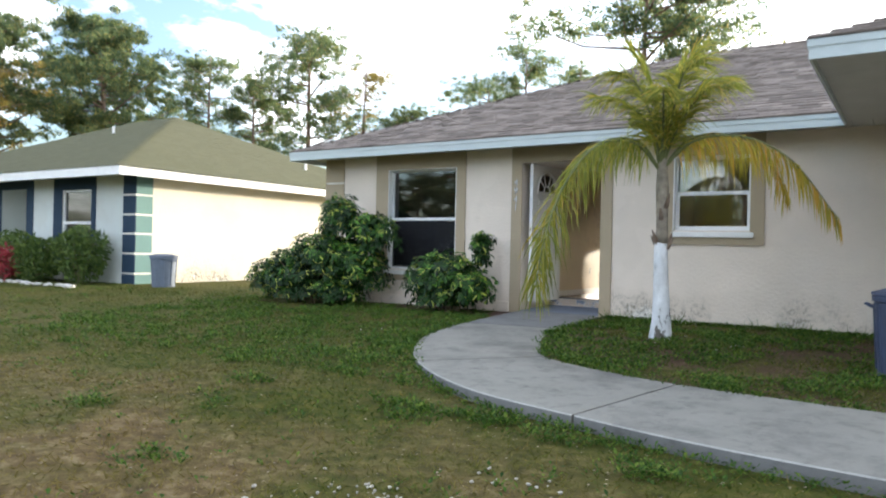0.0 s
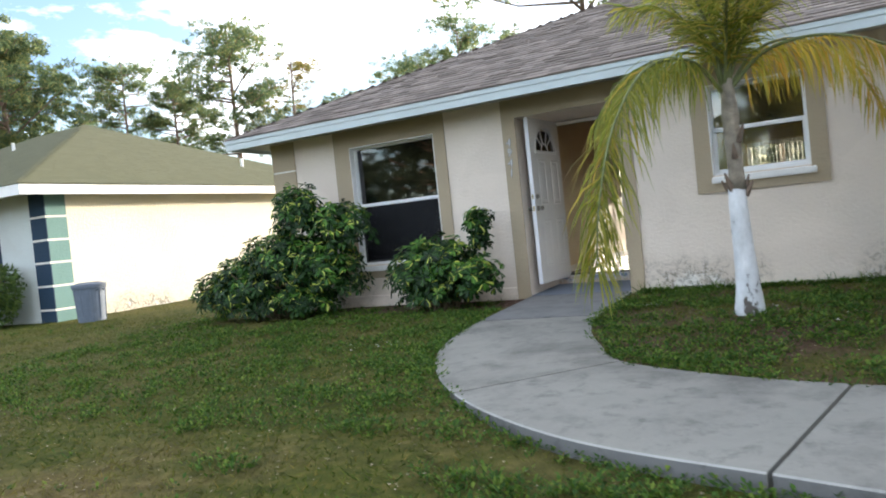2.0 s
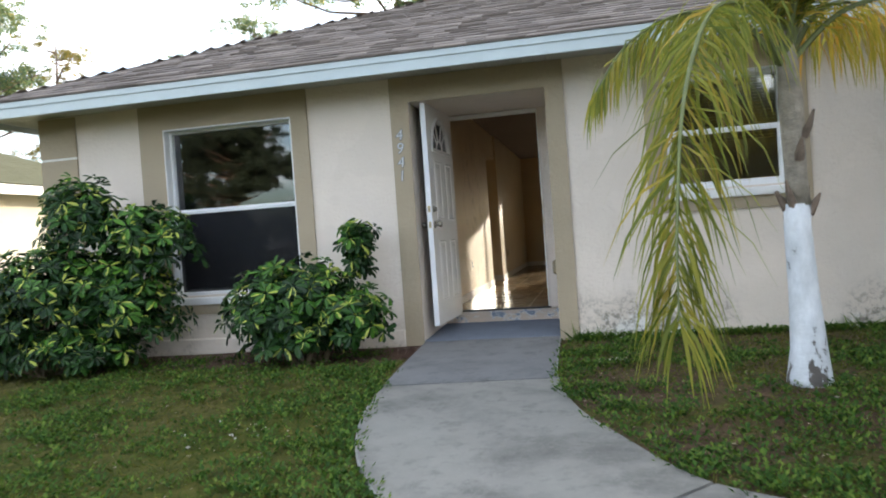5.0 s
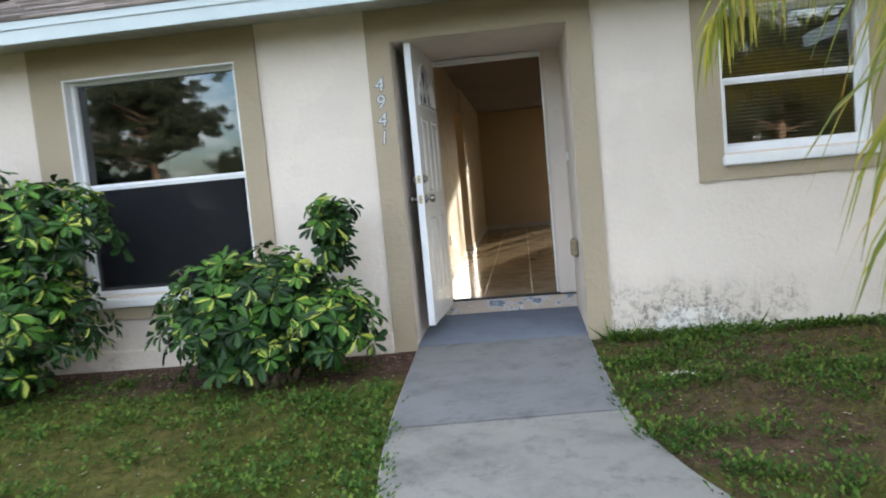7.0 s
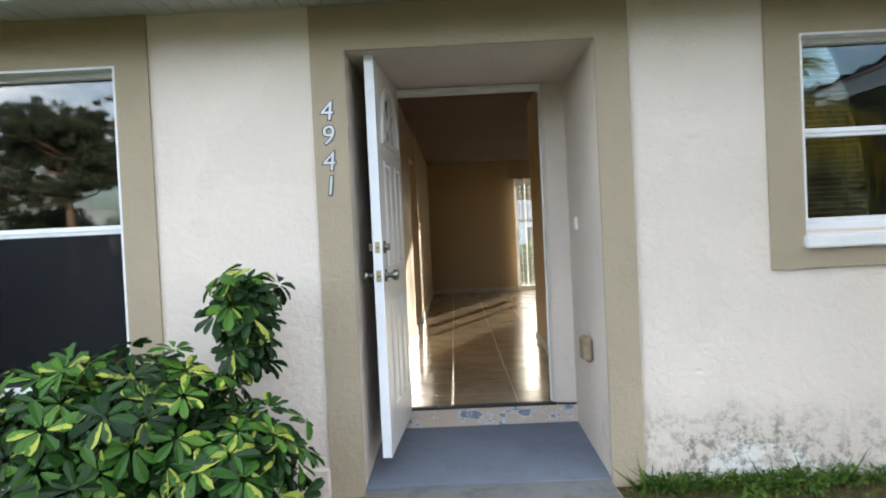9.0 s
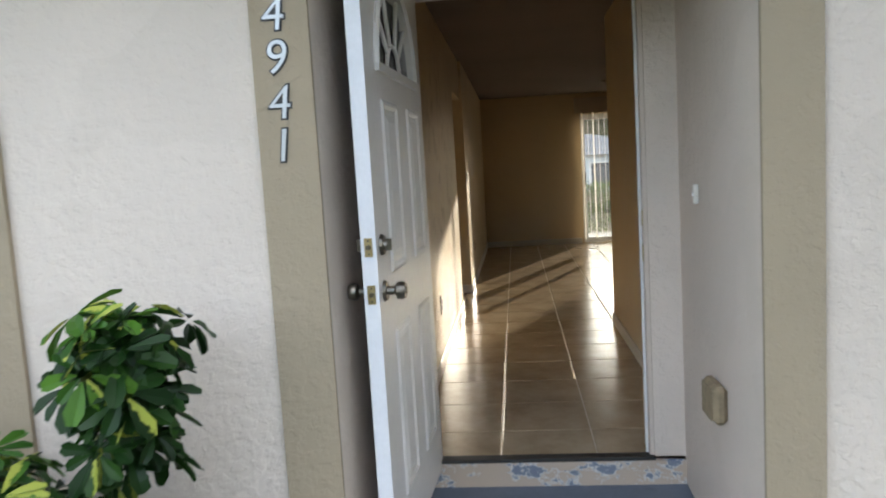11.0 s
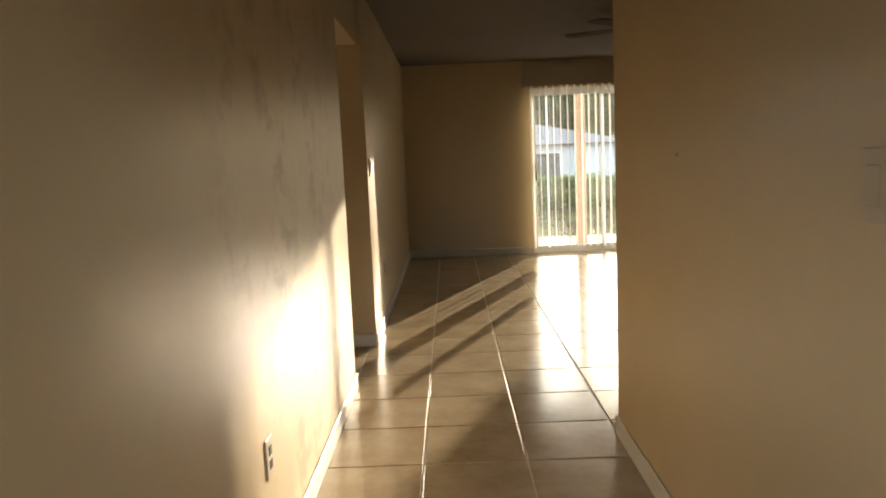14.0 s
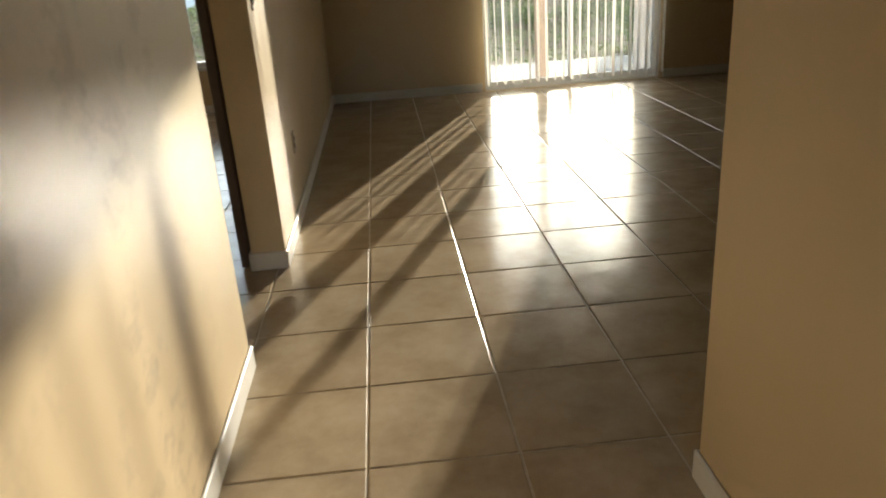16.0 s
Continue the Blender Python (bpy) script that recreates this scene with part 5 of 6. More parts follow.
def whorl(rs, n_leaf, size, tilt):
    """Leaflets round a stalk end, drooping outwards; local z is the stalk."""
    vs, uv, fs = [], [], []
    prof = [(0.16, 0.05), (0.45, 0.27), (0.78, 0.40), (1.0, 0.2)]
    for k in range(n_leaf):
        a = 2 * math.pi * k / n_leaf + rs.uniform(-0.25, 0.25)
        L = size * rs.uniform(0.75, 1.15)
        droop = tilt + rs.uniform(-0.2, 0.25)
        ca, sa = math.cos(a), math.sin(a)
        b = len(vs)
        for t, wd in prof:
            r = L * t * math.cos(droop * (0.5 + 0.6 * t))
            z = -L * t * math.sin(droop * (0.35 + 0.8 * t)) + 0.01
            for side in (-1, 0, 1):
                o = wd * L * 0.47 * side
                vs.append((ca * r - sa * o, sa * r + ca * o, z + abs(side) * wd * L * 0.22))
                uv.append((0.5 + 0.5 * side * (wd / 0.36), t))
        for i in range(3):
            for j in range(2):
                q = b + 3 * i + j
                fs.append((q, q + 1, q + 4, q + 3))
    return np.array(vs), np.array(uv), np.array(fs)


def shrub(x, y, blobs, seed, n, size, label):
    """A schefflera: woody stems, and rosettes of leaflets set apart over the outside of a few rounded masses (x, y, z,
    rx, ry, rz), with more within; half of the outer upward ones are paler.
    """
    rs = np.random.RandomState(seed)
    top = tagged(empty("schefflera_shrub", x, y, gz(x, y)), label, "shrub", group="shrubs by the wall")
    kinds = [whorl(rs, int(rs.randint(7, 10)), 1.0, t) for t in (0.0, 0.12, 0.22, 0.3, 0.06, 0.16)]
    wts = np.array([b[3] * b[4] * b[5] for b in blobs]) ** 0.67
    wts /= wts.sum()
    sets = {"foliage": ([], [], []), "pale_foliage": ([], [], [])}
    taken, tips = [], []
    for i in range(n):
        bx, by, bz, rx, ry, rz = blobs[rs.choice(len(blobs), p=wts)]
        d = rand_dirs(rs, 1)[0]
        if d[2] < -0.4:
            d[2] = -d[2]
        outer = rs.uniform() < 0.7
        lump = noise.noise((d[0] * 3.1 + seed + bx * 3, d[1] * 3.1, d[2] * 3.1))
        if outer and lump < -0.16:
            continue
        rr = (rs.uniform(0.86, 1.02) if outer else rs.uniform(0.35, 0.8)) + 0.42 * lump
        p = np.array([bx + d[0] * rx * rr, by + d[1] * ry * rr, bz + d[2] * rz * rr])
        if p[2] < 0.06 or p[1] + y > -0.06:
            continue
        inside = any(((p - q[:3]) / np.array(q[3:])) @ ((p - q[:3]) / np.array(q[3:])) < 0.6 for q in blobs)
        if outer and not inside:
            if any((p - q) @ (p - q) < (0.75 * size) ** 2 for q in taken):
                continue
            taken.append(p)
        axis = Vector((d[0] * 0.75 + rs.normal() * 0.22, d[1] * 0.75 - 0.05 + rs.normal() * 0.18, d[2] * 0.4 + 0.5)).normalized()
        m = np.array((axis.to_track_quat("Z", "Y").to_matrix() @ Matrix.Rotation(rs.uniform(0, 6.28), 3, "Z")))
        v, u, f = kinds[rs.randint(len(kinds))]
        v = v * size * rs.uniform(0.8, 1.15)
        V, U, F = sets["pale_foliage" if outer and not inside and d[2] > 0.0 and rs.uniform() < 0.5 else "foliage"]
        F.append(f + sum(len(q) for q in V))
        V.append(v @ m.T + p)
        U.append(u)
        if rs.uniform() < 0.03:
            tips.append(p)
    for name, (V, U, F) in sets.items():
        V = np.concatenate(V)
        V[:, 1] = np.minimum(V[:, 1], -y - 0.03)
        arr_mesh(name, V, np.concatenate(F), M_LEAF if name == "foliage" else M_LEAFPALE, top, np.concatenate(U))
    for p in tips:
        root = Vector((rs.normal() * 0.08, rs.normal() * 0.05, -0.05))
        mid = root.lerp(Vector(p), 0.5) + Vector((0, 0, 0.08))
        bm = bmesh.new()
        tube(bm, [root, mid, Vector(p)], [0.016, 0.011, 0.005], 6)
        part("stem", bm, M_STEM, top)
    return top


shrub(-3.35, -0.72, [(0.38, 0.15, 1.3, 0.36, 0.34, 0.42), (1.0, 0.2, 1.08, 0.42, 0.32, 0.36), (0.1, 0.05, 0.6, 0.62, 0.45, 0.55), (0.75, 0.15, 0.5, 0.5, 0.4, 0.5), (-0.55, -0.05, 0.42, 0.5, 0.42, 0.4), (-1.0, -0.05, 0.34, 0.36, 0.32, 0.28), (0.3, 0.0, 0.2, 0.6, 0.4, 0.2), (-0.45, -0.05, 0.2, 0.5, 0.34, 0.16)], 5, 3400, 0.11, "tall variegated green shrub against the front wall")
shrub(-0.9, -0.58, [(0.05, 0.02, 0.45, 0.44, 0.36, 0.38), (-0.3, 0.0, 0.45, 0.34, 0.32, 0.36), (0.42, -0.02, 0.32, 0.32, 0.32, 0.3), (0.45, 0.24, 1.02, 0.15, 0.14, 0.14), (0.45, 0.24, 0.76, 0.1, 0.1, 0.22), (0.05, 0.0, 0.2, 0.36, 0.3, 0.16), (-0.2, -0.02, 0.22, 0.3, 0.28, 0.16)], 6, 1500, 0.112, "low variegated green shrub by the entry")


# ---- palm ----
palm = tagged(empty("queen_palm", 2.66, -2.07, gz(2.66, -2.07) - 0.08), "young palm with a whitewashed trunk and drooping yellow-green fronds", "palm")
bm = bmesh.new()
rp = [(0.0, 0.125), (0.12, 0.118), (0.3, 0.094), (0.6, 0.078), (0.95, 0.07), (1.09, 0.068)]
tube(bm, [(0.01 * math.sin(5 * z), 0, z - 0.03) for z, r in rp], [r for z, r in rp], 20)
part("painted_trunk", bm, M_PALMW, palm, "whitewashed lower trunk, chipped near the ground", True)
bm = bmesh.new()
rp = [(1.05, 0.066), (1.2, 0.058), (1.4, 0.06), (1.62, 0.066), (1.85, 0.05), (2.0, 0.03)]
tube(bm, [(-0.012 * (z - 1.05), 0, z) for z, r in rp], [r for z, r in rp], 16)
part("upper_trunk", bm, M_PALMB, palm, "brown fibrous upper trunk", True)
for k in range(8):
    a, z = k * 0.8, (1.0 + 0.025 * (k % 3) if k < 6 else 1.3 + 0.12 * (k - 6))
    bm = bmesh.new()
    c, s = math.cos(a), math.sin(a)
    tube(bm, [(0.05 * c, 0.05 * s, z), (0.085 * c, 0.085 * s, z + 0.06), (0.115 * c, 0.115 * s, z + 0.11 + 0.03 * (k % 2))], [0.028, 0.02, 0.006], 6)
    part("frond_stub", bm, M_BOOT, palm)


def frond(ctrl, leaf, seed, hang, n=58, material=None):
    """A feather frond along a curve in the palm's own space; leaf: leaflet length; hang: how far the leaflets droop."""
    rs = np.random.RandomState(seed)
    n = int(n * (1.3 if hang > 0.5 else 1.0))
    pts = [Vector(p) for p in smooth_path(ctrl, 8)]
    bm = bmesh.new()
    tube(bm, pts, [0.016 * (1 - 0.85 * i / (len(pts) - 1)) + 0.002 for i in range(len(pts))], 6)
    stem = part("frond", bm, M_RACHIS, palm)
    V, F = [], []
    for i in range(n):
        t = 0.16 + 0.84 * i / (n - 1)
        q = t * (len(pts) - 1)
        k = min(int(q), len(pts) - 2)
        p = pts[k].lerp(pts[k + 1], q - k)
        d = (pts[k + 1] - pts[k]).normalized()
        side = d.cross(Vector((0, 0, 1)))
        side = side.normalized() if side.length > 0.1 else Vector((1, 0, 0))
        for s in (-1, 1, -1, 1):
            L = leaf * (0.55 + 0.6 * math.sin(math.pi * min(1, 0.15 + 0.8 * t))) * rs.uniform(0.75, 1.4)
            out = (side * s * rs.uniform(0.25, 1.0) + d * rs.uniform(0.25, 0.95) + Vector((0, 0, rs.uniform(-0.1, 0.45)))).normalized()
            a = p
            w_ = 0.0075 * rs.uniform(0.7, 1.2)
            b = len(V)
            dirn = out.copy()
            nrm = out.cross(Vector((rs.normal(), rs.normal(), rs.normal()))).normalized()
            for j, wf in enumerate((0.5, 1.0, 0.8, 0.1)):
                V += [tuple(a - nrm * w_ * wf), tuple(a + nrm * w_ * wf)]
                dirn = (dirn + Vector((0, 0, -hang * rs.uniform(0.45, 1.5)))).normalized()
                a = a + dirn * L / 3
            for j in range(3):
                F.append((b + 2 * j, b + 2 * j + 1, b + 2 * j + 3, b + 2 * j + 2))
    arr_mesh("foliage", np.array(V), np.array(F), material or M_FROND, stem)


B = (-0.03, 0.0, 1.80)
frond([B, (-0.22, -0.26, 2.06), (-0.48, -0.64, 2.0), (-0.67, -0.98, 1.58), (-0.76, -1.2, 1.05), (-0.79, -1.3, 0.62)], 0.44, 1, 0.75, 66)
frond([B, (-0.25, 0.0, 2.1), (-0.55, -0.02, 2.16), (-0.85, -0.05, 2.02), (-1.06, -0.08, 1.74)], 0.36, 2, 0.95, 46)
frond([B, (0.3, -0.02, 2.08), (0.75, -0.03, 2.1), (1.2, -0.04, 1.85), (1.6, -0.05, 1.3)], 0.36, 3, 1.15, 42, M_FRONDY)
frond([B, (0.2, 0.15, 2.12), (0.5, 0.4, 2.2), (0.85, 0.65, 2.0), (1.05, 0.8, 1.6)], 0.34, 4, 1.1, 34, M_FRONDY)
frond([B, (-0.06, -0.02, 2.3), (-0.16, -0.05, 2.75), (-0.32, -0.1, 3.05)], 0.36, 5, 0.2, 44)
frond([B, (0.05, 0.0, 2.3), (0.14, 0.02, 2.75), (0.34, 0.05, 3.02)], 0.36, 6, 0.2, 44)
frond([B, (0.0, 0.08, 2.3), (0.02, 0.22, 2.75), (0.05, 0.5, 3.0)], 0.34, 7, 0.25, 40)
frond([B, (-0.14, -0.02, 2.22), (-0.42, -0.04, 2.55), (-0.75, -0.06, 2.62)], 0.34, 8, 0.4, 42)
frond([B, (0.14, -0.03, 2.22), (0.4, -0.08, 2.55), (0.72, -0.14, 2.6)], 0.34, 9, 0.4, 42)
frond([B, (0.03, -0.15, 2.2), (0.1, -0.4, 2.5), (0.18, -0.7, 2.5)], 0.32, 10, 0.4, 40)

frond([B, (-0.1, 0.1, 2.28), (-0.25, 0.3, 2.7), (-0.5, 0.5, 2.8)], 0.34, 11, 0.35, 40)
frond([B, (0.12, 0.1, 2.28), (0.3, 0.28, 2.7), (0.55, 0.45, 2.8)], 0.34, 12, 0.35, 40)
frond([B, (-0.08, -0.12, 2.28), (-0.22, -0.32, 2.68), (-0.42, -0.5, 2.75)], 0.34, 13, 0.35, 40)
frond([B, (0.1, -0.1, 2.3), (0.25, -0.25, 2.72), (0.48, -0.4, 2.82)], 0.34, 14, 0.35, 40)

# ---- bins ----
def round_bin(x, y, r, h, material, label, lid):
    z = gz(x, y) - 0.005
    ob = tagged(empty("rubbish_bin", x, y, z), label, "bin")
    bm = bmesh.new()
    rings = [(0.0, r * 0.82), (h * 0.06, r * 0.84), (h * 0.86, r * 0.97), (h * 0.88, r * 1.03), (h * 0.93, r * 1.04), (h * 0.95, r)]
    tube(bm, [(0, 0, a) for a, b in rings], [b for a, b in rings], 28)
    part("body", bm, material, ob)
    bm = bmesh.new()
    if lid:
        tube(bm, [(0, 0, h * 0.95), (0, 0, h * 0.98), (0, 0, h * 1.03)], [r * 1.06, r * 1.05, r * 0.6], 28)
    else:
        tube(bm, [(0, 0, h * 0.951), (0, 0, h * 0.965)], [r * 1.04, r * 1.04], 28)
    part("rim", bm, material, ob)
    for s in (-1, 1):
        bm = bmesh.new()
        tube(bm, [(s * r * 0.98, -0.07, h * 0.8), (s * (r + 0.05), -0.06, h * 0.84), (s * (r + 0.05), 0.06, h * 0.84), (s * r * 0.98, 0.07, h * 0.8)], [0.012] * 4, 6)
        part("handle", bm, material, ob)
    for k in range(10):
        a = 2 * math.pi * k / 10
        bm = bmesh.new()
        tube(bm, [(r * 0.845 * math.cos(a), r * 0.845 * math.sin(a), h * 0.08), (r * 0.965 * math.cos(a), r * 0.965 * math.sin(a), h * 0.84)], [0.012, 0.012], 5)
        part("rib", bm, material, ob)
    return ob


round_bin(-8.15, -0.05, 0.27, 0.66, M_GREYBIN, "weathered grey plastic rubbish bin by the next house", True)
round_bin(4.82, -2.45, 0.26, 0.72, M_BLUEBIN, "dark navy plastic bin beside the garage", True)

# ---- neighbour's house ----
NX, NY = -9.05, 0.08
nh = tagged(empty("neighbour_house", NX - 0.09, NY - 0.13, -0.045), "single-storey cream house with navy bands and an olive shingle roof", "house")


def nrel(*bxs, bevel=0.0):
    return boxes(*[(a - NX, b - NX, c - NY, d - NY, e, f) for a, b, c, d, e, f in bxs], bevel=bevel)


NWIN = (-11.84, -10.66, 0.55, 2.08)
part("side_wall", nrel((NX - 0.2, NX, NY + 0.2, 9.4, -0.2, 2.4)), M_NWALL, nh, "cream stucco side wall, streaked at its foot")
for bx_ in holed(-20.5, NX, NY, NY + 0.2, -0.2, 2.4, [NWIN, (-14.6, -13.4, -0.2, 2.15)]):
    part("front_wall", nrel(bx_), M_NPALE, nh, "pale stucco front wall")
part("entry_wall", nrel((-14.8, -13.2, NY + 1.0, NY + 1.1, -0.2, 2.4), (-14.8, -14.6, NY + 0.2, NY + 1.0, -0.2, 2.4), (-13.4, -13.2, NY + 0.2, NY + 1.0, -0.2, 2.4)), M_NPALE, nh)
part("navy_band", nrel((-12.2, -11.84, NY - 0.02, NY, 0.35, 2.37), (-10.66, -10.5, NY - 0.02, NY, 0.35, 2.37), (-11.84, -10.66, NY - 0.02, NY, 2.08, 2.37), (-11.84, -10.66, NY - 0.02, NY, 0.35, 0.5)), M_NAVY, nh, "navy band round the window")
part("navy_band", nrel((-14.75, -14.6, NY - 0.02, NY, -0.1, 2.37), (-13.4, -13.1, NY - 0.02, NY, -0.1, 2.37), (-14.6, -13.4, NY - 0.02, NY, 2.15, 2.37)), M_NAVY, nh, "navy band round the entry")
nqz = [-0.2, 0.24, 0.67, 1.095, 1.505, 1.925, 2.37]
for a, b in zip(nqz, nqz[1:]):
    part("corner_block", nrel((-9.47, NX + 0.02, NY - 0.02, NY, a + 0.02, b - 0.02)), M_NAVY, nh, "navy corner block")
    part("corner_block", nrel((NX, NX + 0.02, NY, NY + 0.4, a + 0.02, b - 0.02)), M_TEAL, nh, "teal corner block")
for z in nqz[1:-1]:
    part("stripe", nrel((-9.465, NX + 0.012, NY - 0.014, NY, z - 0.02, z + 0.02), (NX, NX + 0.012, NY, NY + 0.4, z - 0.02, z + 0.02)), M_STRIPE, nh, "white joint between corner blocks")
nw = part("window", nrel((-11.84, -11.79, NY + 0.02, NY + 0.1, 0.55, 2.08), (-10.71, -10.66, NY + 0.02, NY + 0.1, 0.55, 2.08), (-11.79, -10.71, NY + 0.02, NY + 0.1, 2.04, 2.08), (-11.79, -10.71, NY + 0.02, NY + 0.1, 1.3, 1.36), (-11.79, -10.71, NY + 0.02, NY + 0.1, 0.55, 0.6)), M_FRAME, nh)
part("pane", nrel((-11.79, -10.71, NY + 0.06, NY + 0.065, 0.6, 2.04)), M_GLASS, nw)
# dark sheet that paints the unlit room behind the pane
part("dark_backing", nrel((-11.84, -10.66, NY + 0.15, NY + 0.19, 0.55, 2.08)), M_DARK, nw, "dark sheet painted as the unlit room behind the glass")
part("mailbox", nrel((-13.75, -13.45, NY + 0.86, NY + 0.99, 1.45, 1.75), bevel=0.01), M_DARK, nh, "dark mailbox")
NE0, NYE, NYB = -8.6, -0.6, 9.8
part("fascia", nrel((-20.9, NE0, NYE - 0.02, NYE, 2.28, 2.46), (NE0 - 0.02, NE0, NYE, NYB, 2.28, 2.46)), M_WHITE, nh, "pale fascia board")
part("soffit", nrel((-20.9, NE0 - 0.02, NYE, NY, 2.36, 2.39), (NX, NE0 - 0.02, NY, NYB, 2.36, 2.39)), M_SOFFIT, nh)
nhalf = (NYB - NYE) / 2
bm = bmesh.new()
v = [bm.verts.new((a - NX, b - NY, c)) for a, b, c in ((NE0 + 0.03, NYE - 0.03, 2.465), (NE0 + 0.03, NYB, 2.465), (-21, NYB, 2.465), (-21, NYE - 0.03, 2.465), (NE0 - nhalf, NYE + nhalf, 2.465 + 0.425 * nhalf), (-21 + nhalf, NYE + nhalf, 2.465 + 0.425 * nhalf))]
for f in ((3, 0, 4, 5), (0, 1, 4), (1, 2, 5, 4), (2, 3, 5), (3, 2, 1, 0)):
    bm.faces.new([v[i] for i in f])
n_roof = part("roof", bm, M_NSHING, nh, "olive-brown shingle roof")
for x_, y_, h_ in ((-10.2, 6.4, 0.22), (-14.6, 3.1, 0.2)):
    bm = bmesh.new()
    zz = 2.465 + 0.425 * min(NE0 - x_, y_ - NYE)
    cyl(bm, (x_ - NX, y_ - NY, zz - 0.05), 0.04, 0.04, h_ + 0.05, 10)
    part("vent_pipe", bm, M_WHITE, n_roof)
for k, (x_, y_, s_) in enumerate([(-10.3, -0.55, 1.0), (-11.6, -0.75, 0.8), (-13.0, -0.6, 0.9)]):
    leaf_cloud("neighbour_shrub", (x_, y_, -0.05), (0.75 * s_, 0.45, 0.62 * s_), 2600, 0.11, 0.05, M_HEDGE, 80 + k, "rounded green shrub before the next house", "shrub")
leaf_cloud("red_shrub", (-12.4, -1.1, -0.06), (0.35, 0.3, 0.4), 700, 0.1, 0.045, M_RED, 88, "red-leaved shrub before the next house", "shrub")
leaf_cloud("red_shrub", (-13.2, -1.3, -0.06), (0.3, 0.3, 0.3), 500, 0.1, 0.045, M_RED, 89, "red-leaved shrub before the next house", "shrub")
st_me = None
for k in range(16):
    rs = random.Random(k)
    bm = bmesh.new()
    bmesh.ops.create_icosphere(bm, subdivisions=1, radius=0.12)
    for v in bm.verts:
        v.co *= rs.uniform(0.8, 1.15)
        v.co.z *= 0.45
    x_ = -9.5 - 0.27 * k
    o = tagged(part("border_stone", bm, M_STONE), "pale rounded border stone", "stone", group="flower bed edge")
    o.matrix_world = pose(x_, -1.25 + 0.1 * math.sin(k), gz(x_, -1.3) + 0.02, 0, 0, k * 40)


# ---- lawn ----
def on_walk(x, y, grow=0.02):
    hit = np.zeros(len(x), bool)
    for c in WALK[::2]:
        hit |= (x - c[0]) ** 2 + (y - c[1]) ** 2 < (c[2] / 2 + grow) ** 2
    hit |= (x > -0.02) & (x < 1.23) & (y > -1.2)
    return hit


def yard(rs, n, x0, x1, y0, y1):
    x, y = rs.uniform(x0, x1, n), rs.uniform(y0, y1, n)
    ok = ~on_walk(x, y) & ~((y > -0.03) & (x > -3.82)) & ~((y > 0.0) & (x < -9.0)) & ~((x > 5.1) & (y > -3.2))
    return x[ok], y[ok]


def heights(x, y):
    return np.array([gz(a, b) + 0.012 * noise.noise((a * 0.9, b * 0.9, 0)) for a, b in zip(x, y)])


rs = np.random.RandomState(3)
sets = [yard(rs, 110000, -3.5, 6.0, -9.5, -0.02), yard(rs, 60000, -12.5, -3.5, -9.5, 0.0), yard(rs, 9000, -9.0, -3.8, 0.0, 9.0), yard(rs, 24000, 1.2, 5.1, -4.4, -0.02)]
gx, gy = np.concatenate([s[0] for s in sets]), np.concatenate([s[1] for s in sets])
thin = np.array([noise.noise((a * 0.8, b * 0.8, 7)) + 0.6 * noise.noise((a * 2.5, b * 2.5, 3)) for a, b in zip(gx, gy)])
keep = thin + rs.uniform(-0.6, 0.6, len(gx)) > np.where((gy > -0.7 + 0.25 * thin) & (gx < 0.1) & (gx > -3.9), 0.5, np.where((gx > 1.1) & (gy > -4.2), 0.05, -0.5))
gx, gy = gx[keep], gy[keep]
v, f = blades(rs, np.stack([gx, gy, heights(gx, gy) - 0.004], 1), 0.05, 0.009, 0.45)
tagged(arr_mesh("grass", v, f, M_GRASS), "thin patchy lawn grass, green and straw-coloured", "grass", kind="stuff")
bx, by = rs.uniform(-4, 9, 9000), rs.uniform(11.9, 17.6, 9000)
v, f = blades(rs, np.stack([bx, by, heights(bx, by)], 1), 0.08, 0.02, 0.5)
tagged(arr_mesh("back_grass", v, f, M_HEDGE), "sunlit back lawn grass", "grass", kind="stuff")


def patchy(x, y, least=0.22):
    """Only where the weeds grow: in patches that thin out at their edges."""
    n = np.array([noise.noise((a * 1.4, b * 1.4, 11)) + 0.7 * noise.noise((a * 4, b * 4, 5)) for a, b in zip(x, y)])
    ok = n + rs.uniform(-0.25, 0.25, len(x)) > least
    return x[ok], y[ok]


def weeds(name, xs_, ys_, seed, label):
    """Small broad-leaved rosettes."""
    rs = np.random.RandomState(seed)
    V, F = [], []
    for x, y in zip(xs_, ys_):
        z = gz(x, y)
        for k in range(rs.randint(8, 14)):
            a, L, up = rs.uniform(0, 6.28), rs.uniform(0.01, 0.027), rs.uniform(0.2, 1.3)
            c, s = math.cos(a), math.sin(a)
            wd = L * rs.uniform(0.3, 0.5)
            o = rs.uniform(0, 0.06)
            b = len(V)
            p0 = np.array([x + c * o, y + s * o, z + o * 0.7])
            tip = p0 + np.array([c * L, s * L, L * up])
            mid = (p0 + tip) / 2 + np.array([0, 0, L * 0.2])
            V += [p0, mid + np.array([-s, c, 0]) * wd, tip, mid - np.array([-s, c, 0]) * wd]
            F.append((b, b + 1, b + 2, b + 3))
    tagged(arr_mesh(name, np.array(V), np.array(F), M_WEED), label, "weeds", kind="stuff")


